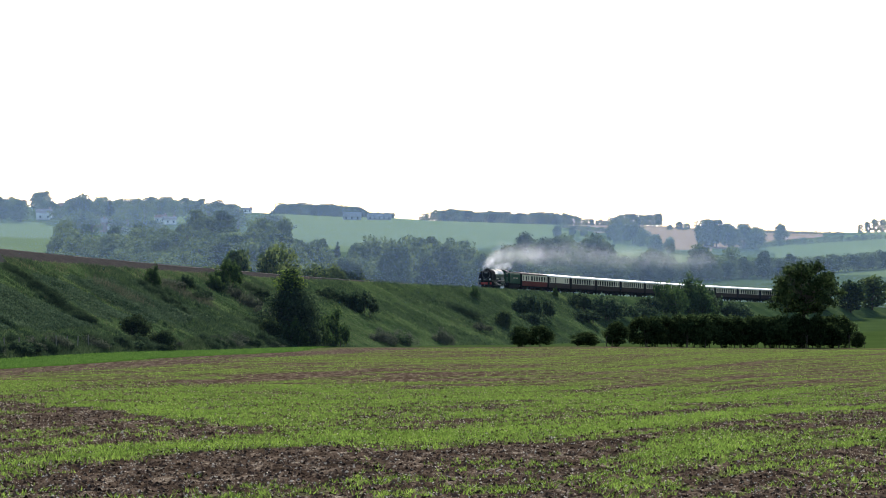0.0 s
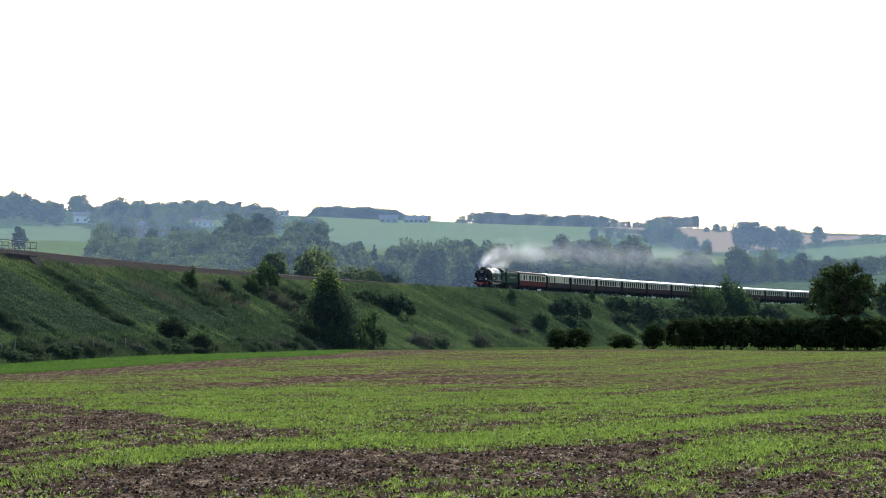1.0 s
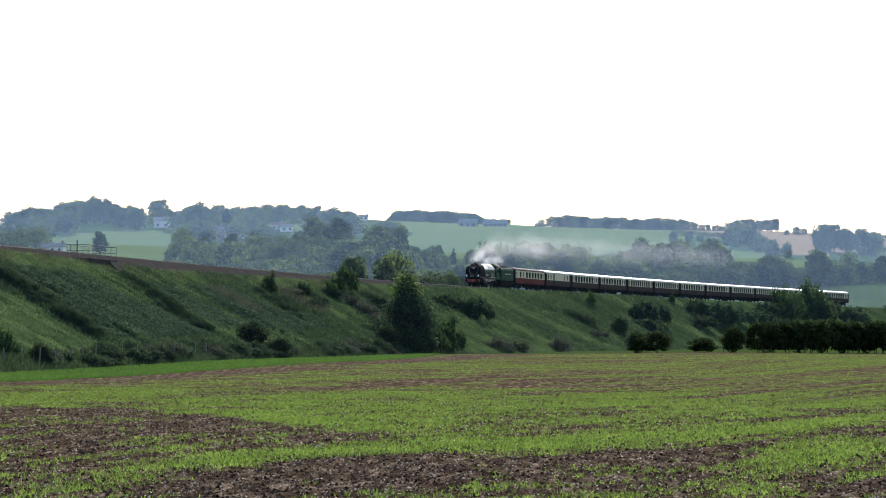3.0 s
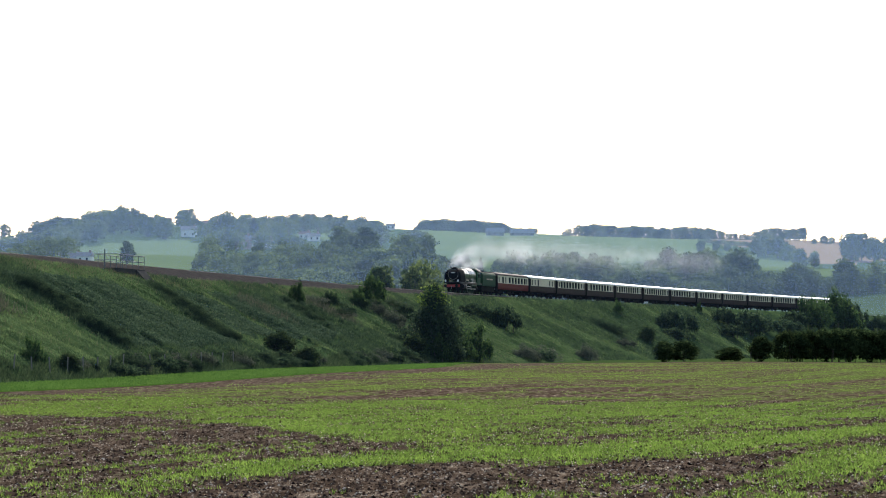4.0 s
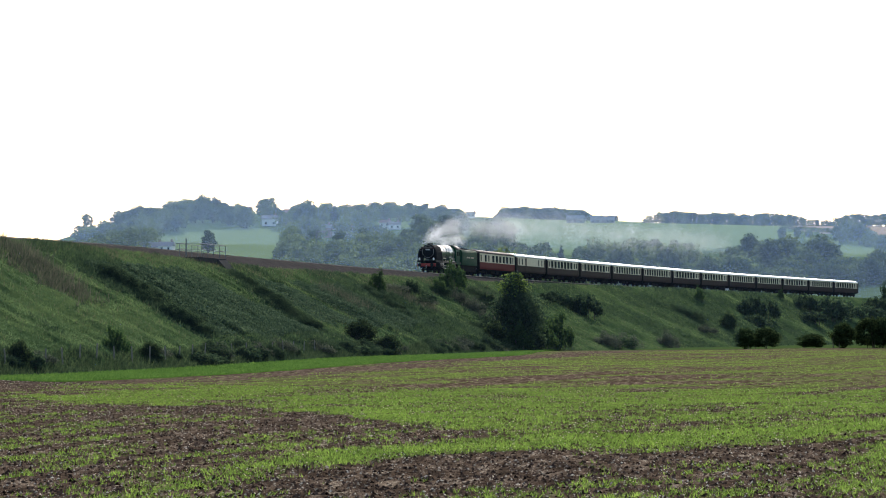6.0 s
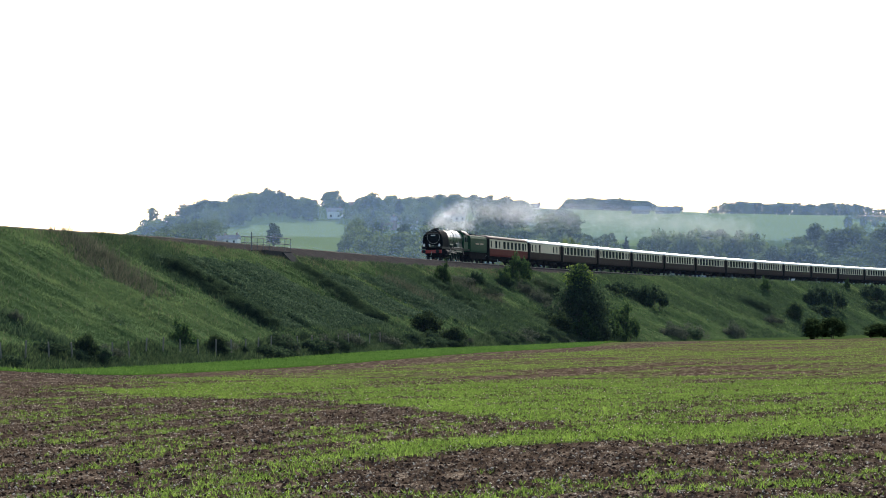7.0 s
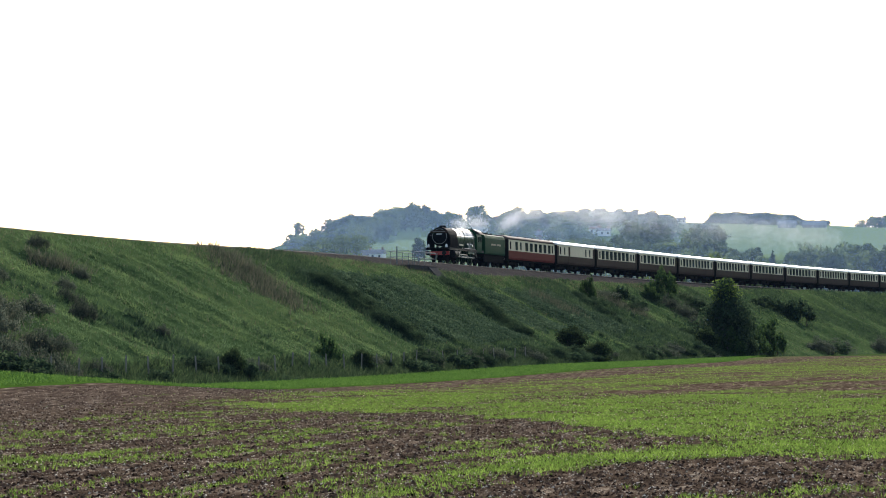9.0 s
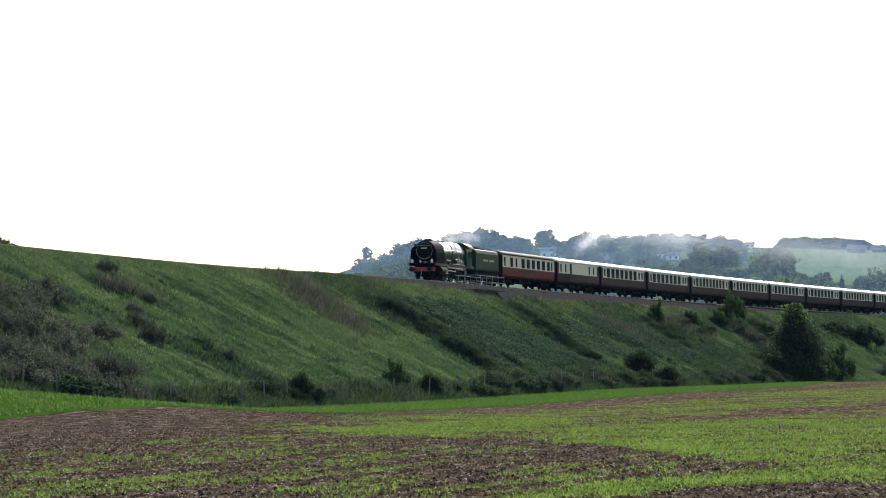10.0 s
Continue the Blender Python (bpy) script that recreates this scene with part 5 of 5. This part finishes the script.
# ---------------------------------------------------------------- grass, crop and clods
def blades(name, pts, height, width, count, material, label, category, seed, lean=0.35):
    """Tufts of pointed blades at the points, one mesh."""
    g = np.random.default_rng(seed)
    p = np.repeat(np.asarray(pts, float), count, axis=0)
    n = len(p)
    h = np.repeat(np.broadcast_to(height, (len(pts),)), count) * g.uniform(0.6, 1.25, n)
    a = g.uniform(0, 2 * np.pi, n)
    w = width * g.uniform(0.6, 1.3, n)
    p[:, 0] += g.normal(size=n) * w * 1.2
    p[:, 1] += g.normal(size=n) * w * 1.2
    side = np.stack([np.cos(a), np.sin(a), np.zeros(n)], 1) * w[:, None] / 2
    tip = np.stack([g.normal(size=n) * lean * h, g.normal(size=n) * lean * h, h], 1)
    v = np.stack([p - side, p + side, p + tip], 1).reshape(-1, 3)
    ob = raw(name, v.tolist(), np.arange(3 * n).reshape(n, 3).tolist(), [material])
    return tagged(ob, label, category, kind="stuff")


def build_bank_grass():
    g = random.Random(3)
    green, dry, rough = [], [], []
    while len(green) < 110000:
        s = g.uniform(-330, 165)
        if s < -120 and g.random() < 0.45:
            continue
        o = g.uniform(5.0, 23.9)
        k = noise.noise((s * 0.06 + o * 0.05, o * 0.05, 7.7)) + 0.5 * noise.noise((s * 0.35, o * 0.22, 2.2))
        x, y = on_track(s, o)
        z = bank_z(s, o, x, y) - 0.05
        if k > (0.0 if s < 48 else 0.42) and g.random() < 0.5:
            rough.append((x, y, z))
        elif g.random() < 0.10 + 0.22 * (o < 6.5) and k < 0.1:
            dry.append((x, y, z))
        else:
            green.append((x, y, z))
    for s0, o0, s1, o1, wide, n in ((42.5, 9, 44.5, 19, 1.3, 1600), (-0.5, 8, 5, 18.5, 1.2, 1300), (-49, 8.5, -49, 16, 1.5, 700), (-213, 10, -217, 17, 2.0, 700), (-88, 7.5, -90, 16, 2.4, 900)):
        for i in range(n):
            u = g.random()
            s, o = s0 + (s1 - s0) * u + g.gauss(0, wide), o0 + (o1 - o0) * u + g.gauss(0, 0.6)
            x, y = on_track(s, min(max(o, 5.5), 23))
            rough.append((x, y, surface_z(x, y) - 0.05))
    for i in range(5000):
        s, o = g.uniform(-120, 62), g.uniform(5.0, 7.4)
        if noise.noise((s * 0.16, o * 0.3, 5.1)) > 0.0:
            x, y = on_track(s, o)
            dry.append((x, y, bank_z(s, o, x, y) - 0.03))
    tuft = []
    while len(tuft) < 38000:
        s, o = g.uniform(-330, 168), g.uniform(5.2, 23.4)
        if noise.noise((s * 0.22, o * 0.10, 9.0)) + 0.8 * noise.noise((s * 0.8, o * 0.45, 3.0)) < 0.08:
            continue
        x, y = on_track(s, o)
        tuft.append((x, y, bank_z(s, o, x, y) - 0.05))
    blades("tussocks", tuft, 0.27, 0.045, 4, M_TUSSOCK, "pale green tussocks of long grass standing out on the embankment", "grass", 33, 0.55)
    carpet = []
    while len(carpet) < 90000:
        s, o = g.uniform(-54, 47), g.uniform(7.6, 20.5)
        one = 8.2 + 0.03 * abs(s - 22) < o < 19.6 and 6 + 0.1 * o < s < 44.5 - 0.02 * o
        two = 8.4 < o < 18.0 - 0.03 * abs(s + 20) and -52 < s < -1.0
        if not (one or two) or noise.noise((s * 0.16, o * 0.06, 6.0)) < (-0.34 if one else -0.16):
            continue
        x, y = on_track(s, o)
        k = 0.5 + 0.5 * noise.noise((s * 0.9, o * 0.6, 2.0))
        carpet.append((x, y, bank_z(s, o, x, y) + g.random() * (0.12 + 0.42 * k)))
    ob = cards("briar_carpet", np.array(carpet), 0.115, M_BRIAR, None, 1.4, 36)
    tagged(ob, "low blue-green carpet of briars and nettles spreading down the embankment", "weeds", kind="stuff")
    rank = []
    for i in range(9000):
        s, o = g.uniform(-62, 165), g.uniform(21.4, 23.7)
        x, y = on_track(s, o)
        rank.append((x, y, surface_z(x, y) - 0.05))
    blades("rank_grass", rank, 0.40, 0.10, 4, M_NETTLE_BRIGHT, "rank dark grass and weeds along the embankment foot", "weeds", 21, 0.4)
    blades("long_grass", green, 0.19, 0.045, 3, M_GRASS, "long rough summer grass covering the embankment", "grass", 1, 1.0)
    blades("dry_grass", dry, 0.34, 0.028, 2, M_DRY, "pale dry grass stems along the embankment", "grass", 2, 0.3)
    blades("nettles", rough, 0.38, 0.10, 4, M_NETTLE, "dark nettles and weeds in drifts on the embankment", "weeds", 4, 0.5)


def build_willowherb():
    """Brown drifts of tall weeds running down the bank."""
    g = random.Random(14)
    pts = []
    for s0, o0, s1, o1, wide, n in ((54.5, 6.6, 62, 13.5, 2.1, 620), (100, 9, 97, 11, 0.8, 120), (-34, 9, -36, 13, 1.6, 200), (-60, 9, -63, 14, 1.6, 220), (-104, 9, -108, 16, 2.0, 400), (121, 10.5, 134, 21, 3.0, 500)):
        for i in range(n):
            u = g.random()
            s, o = s0 + (s1 - s0) * u + g.gauss(0, wide), o0 + (o1 - o0) * u + g.gauss(0, wide * 0.5)
            x, y = on_track(s, min(max(o, 5), 23))
            pts.append((x, y, surface_z(x, y) - 0.05))
    blades("willowherb", pts, 0.8, 0.06, 5, M_WEED, "brown tall weeds gone to seed on the embankment", "weeds", 15, 0.45)


def build_thistledown():
    """Pale seed heads over the bramble sweep."""
    g = random.Random(23)
    pts = []
    while len(pts) < 1500:
        s, o = g.uniform(114, 160), g.uniform(9.5, 22.0)
        if o < 10.5 + abs(s - 121) * 0.12 or o > 13 + (s - 113) * 0.55:
            continue
        x, y = on_track(s, o)
        pts.append((x, y, surface_z(x, y) + g.uniform(0.5, 1.7)))
    ob = cards("thistledown", np.array(pts), 0.07, M_DRY, None, 1.1, 24)
    tagged(ob, "pale thistledown and seed heads above the brambles", "weeds", kind="stuff")


def build_margin_grass():
    g = random.Random(4)
    pts = []
    for i in range(30000):
        s = g.uniform(-95, 200)
        outer = 23.2 + 9.6 * smooth(-100, -10, s)
        x, y = on_track(s, g.uniform(22.8, outer))
        pts.append((x, y, land_z(x, y) + 0.05))
    blades("margin_grass", pts, 0.13, 0.06, 3, M_MARGIN, "short bright green grass of the field margin", "grass", 5, 0.5)


def build_crop():
    g = random.Random(6)
    near, far = [], []
    for i in range(230000):
        a, d = g.uniform(-18.5, 12.5), 24 + 96 * g.random() ** 1.25
        x, y = bearing_spot(a, d)
        if track_coords(x, y)[1] < 34:
            continue
        c = 0.21 + 0.62 * green_cover(x, y) + 0.35 * noise.noise((x * 1.1, y * 0.35, 4.0))
        if g.random() < c:
            near.append((x, y, land_z(x, y) - 0.01))
    for i in range(150000):
        a, d = g.uniform(-18, 12.5), math.sqrt(g.uniform(110 ** 2, 360 ** 2))
        x, y = bearing_spot(a, d)
        if track_coords(x, y)[1] < 34 or (y > 372 + 0.78 * (x - 20)):
            continue
        c = 0.14 + 0.8 * green_cover(x, y) + 0.3 * noise.noise((x * 0.5, y * 0.12, 4.0))
        if g.random() < c:
            far.append((x, y, land_z(x, y) - 0.01))
    blades("crop_seedlings", near, 0.060, 0.017, 4, M_CROP, "bright green seedlings in drifts along the drill rows", "crop", 7, 0.6)
    blades("crop_drifts", far, 0.07, 0.055, 2, M_CROP, "green young crop further across the field", "crop", 8, 0.6)
    n = 210000
    q = np.random.default_rng(19)
    a, d = np.radians(q.uniform(-18.5, 12.5, n)), 23 + 100 * q.random(n) ** 1.3
    x, y = d * np.sin(a), d * np.cos(a)
    keep = [track_coords(u, v)[1] > 34 for u, v in zip(x.tolist(), y.tolist())]
    x, y = x[keep], y[keep]
    n = len(x)
    z = np.array([land_z(u, v) for u, v in zip(x.tolist(), y.tolist())])
    r = 0.008 + 0.024 * q.random(n) ** 3.4
    r[:n * 3 // 10] *= 0.6
    t = q.uniform(0, 6.28, n)
    v = np.empty((n, 4, 3))
    for k in range(3):
        b = t + k * 2.09 + q.uniform(-0.4, 0.4, n)
        v[:, k] = np.stack([x + 1.5 * r * np.cos(b), y + 1.5 * r * np.sin(b), z - 0.2 * r], 1)
    v[:, 3] = np.stack([x + q.uniform(-0.8, 0.8, n) * r, y + q.uniform(-0.8, 0.8, n) * r, z + r * q.uniform(0.5, 1.3, n)], 1)
    base = np.arange(n)[:, None] * 4
    f = np.concatenate([base + np.array(c) for c in ((0, 1, 3), (1, 2, 3), (2, 0, 3))])
    few = n * 3 // 10
    ob = raw("flints", (v[:few]).reshape(-1, 3).tolist(), np.concatenate([base[:few] + np.array(c) for c in ((0, 1, 3), (1, 2, 3), (2, 0, 3))]).tolist(), [M_FLINT])
    tagged(ob, "small pale flints scattered over the tilth", "stones", kind="stuff")
    f = np.concatenate([base[:n - few] + np.array(c) for c in ((0, 1, 3), (1, 2, 3), (2, 0, 3))])
    ob = raw("soil_clods", v[few:].reshape(-1, 3).tolist(), f.tolist(), [M_CLOD])
    tagged(ob, "dark brown clods of earth lying on the tilth", "soil", kind="stuff")


build_bank_grass()
build_willowherb()
build_thistledown()
build_margin_grass()
build_crop()


# ---------------------------------------------------------------- fence, trackside platform, buildings
def build_fence():
    f = thing("fence", pose(0, 0, 0), "row of weathered wooden fence posts along the embankment foot", "fence")
    g = random.Random(9)
    s = 22.0
    bm = bmesh.new()
    rod(bm, (0, 0, -0.4), (0, 0, 1.08), 0.055, 0.045, 8)
    me = bpy.data.meshes.new("post")
    bm.to_mesh(me)
    bm.free()
    me.materials.append(M_POST)
    while s < 158:
        x, y = on_track(s, 22.6 + 0.15 * math.sin(s * 0.2))
        z = surface_z(x, y)
        p = link_mesh("post", me, f)
        p.matrix_basis = pose(x, y, z, g.uniform(-4, 4), g.uniform(-4, 4), 0)
        s += 4.0


def build_platform():
    """Small railed landing beside the track with a concrete wing wall under it."""
    t = thing("railed_landing", pose(0, 0, 0), "grey trackside landing with tubular handrails", "landing")
    s0, s1 = -9.6, -0.4
    z = RAIL_Z - 0.8

    def at(s, o, zz):
        return (*on_track(s, o), zz)

    bm = bmesh.new()
    loft(bm, [[at(s, 3.2, z - 0.8), at(s, 5.6, z - 0.9), at(s, 5.6, z - 0.1), at(s, 3.2, z - 0.1)] for s in (s0, s1)])
    part("deck", bm, M_CONCRETE, t)
    for o in (3.3, 5.5):
        s = s0
        while s <= s1 + 0.01:
            bm = bmesh.new()
            rod(bm, at(s, o, z), at(s, o, z + 1.25), 0.03, seg=8)
            part("handrail_post", bm, M_GALV, t)
            s += 2.0
        for h in (0.65, 1.22):
            bm = bmesh.new()
            rod(bm, at(s0, o, z + h), at(s1, o, z + h), 0.026, seg=8)
            part("handrail", bm, M_GALV, t)
    for s in (s0, s1):
        for h in (0.65, 1.22):
            bm = bmesh.new()
            rod(bm, at(s, 3.3, z + h), at(s, 5.5, z + h), 0.026, seg=8)
            part("handrail", bm, M_GALV, t)
    bm = bmesh.new()
    rod(bm, at(-3.4, 3.4, z), at(-3.4, 3.4, z + 1.75), 0.06, seg=8)
    part("marker_post", bm, M_GALV, t, "pale upright post")
    bm = bmesh.new()
    loft(bm, [[at(s, 4.6, z - 0.15), at(s, 5.7, z - 0.2), at(s, 7.6, z - 2.2), at(s, 4.6, z - 2.8)] for s in (-9.4, -6.4)])
    wall = tagged(part("wing_wall", bm, M_CONCRETE, None), "sloping grey concrete wing wall let into the embankment", "wall", kind="structure")
    # white marker by the line
    m = thing("trackside_marker", pose(*on_track(-283, 3.6), RAIL_Z - 0.75), "small white painted marker post beside the track", "marker")
    bm = bmesh.new()
    box(bm, -0.35, 0.35, -0.25, 0.25, 0, 1.2)
    beveled(bm, 0.04)
    part("marker_body", bm, M_LAMPW, m)


def build_house(x, y, z, w, d, h, turn, wall, roof, label, name="house"):
    e = thing(name, pose(x, y, z - 0.5, 0, 0, turn), label, "house", "village houses")
    bm = bmesh.new()
    box(bm, -w / 2, w / 2, -d / 2, d / 2, 0, h)
    part("wall", bm, wall, e)
    bm = bmesh.new()
    r = d * 0.38
    loft(bm, [[(s * (w / 2 + 0.4), -d / 2 - 0.5, h - 0.1), (s * (w / 2 + 0.4), 0, h + r), (s * (w / 2 + 0.4), d / 2 + 0.5, h - 0.1)] for s in (-1, 1)])
    rf = part("roof", bm, roof, e)
    if name == "house":
        bm = bmesh.new()
        box(bm, w * 0.3, w * 0.3 + 0.9, -0.4, 0.4, h + r * 0.5, h + r + 1.0)
        part("chimney", bm, M_BRICK, rf)
    n = max(2, int(w / 3))
    for floor in range(max(1, int(h / 2.6))):
        for i in range(n):
            bm = bmesh.new()
            c = -w / 2 + w * (i + 0.5) / n
            box(bm, c - 0.5, c + 0.5, -d / 2 - 0.03, -d / 2 + 0.05, 0.9 + 2.6 * floor, 2.1 + 2.6 * floor)
            part("window", bm, M_GLASS, e)


def build_village():
    g = random.Random(12)
    for az, el, w, d, h, turn, wall, roof in HOUSES:
        x, y, z = spot_for_base(az, el)
        k = 0.985
        w, d, h = w * 0.72, d * 0.72, h * 0.78
        build_house(x * k, y * k, land_z(x * k, y * k) + 0.6, w, d, h, turn, wall, roof, ("white rendered" if wall is M_WALL else "red brick") + " village house among the hillside trees")
    x, y, z = spot_for_base(0.0, 2.27)
    build_house(x, y, z, 11, 7, 2.8, -4, M_BARN, M_BARN, "pale grey sheet-clad farm barn below the copse", "barn")
    x, y, z = spot_for_base(0.55, 2.27)
    build_house(x, y, z, 15, 7, 2.0, 3, M_BARN, M_BARN, "long low pale farm barn below the copse", "barn")


build_fence()
build_platform()
build_village()


# ---------------------------------------------------------------- movement
def car_pose(s):
    h = HEAD0 + BEND * s
    x, y = on_track(s)
    return pose(x, y, RAIL_Z, 0, 0, 90 - math.degrees(h))


def motions():
    times = [0.5 * i for i in range(21)]
    for ob, back in cars:
        walk(ob, [(t, car_pose(head_at(t) - back)) for t in times])
    every = [i / FPS for i in range(301)]
    R, crank = 1.016, 0.33
    for ob, x in drivers:
        walk(ob, [(t, pose(x, 0, R, 0, math.degrees(head_at(t) / R) % 360, 0)) for t in every])
    for ob in rods:
        walk(ob, [(t, pose(crank * math.sin(head_at(t) / R), 0, R + crank * math.cos(head_at(t) / R))) for t in every])
    # the regulator closes towards the end, and the steam falls behind
    walk(plume, [(t, car_pose(head_at(t) - 6.95)) for t in times])
    for ob, d, y, z, turn in puffs:
        rows = []
        for t in times:
            lag = 1.5 * t * min(1.0, d / 20) + 34.0 * max(0.0, t - 8.3)
            x = 4.55 - d - lag if d >= 0 else 0.6 + 1.7 * d
            rows.append((t, pose(x, y, z + (0.02 * lag if d >= 0 else 0), 0, 0, turn)))
        walk(ob, rows)


motions()
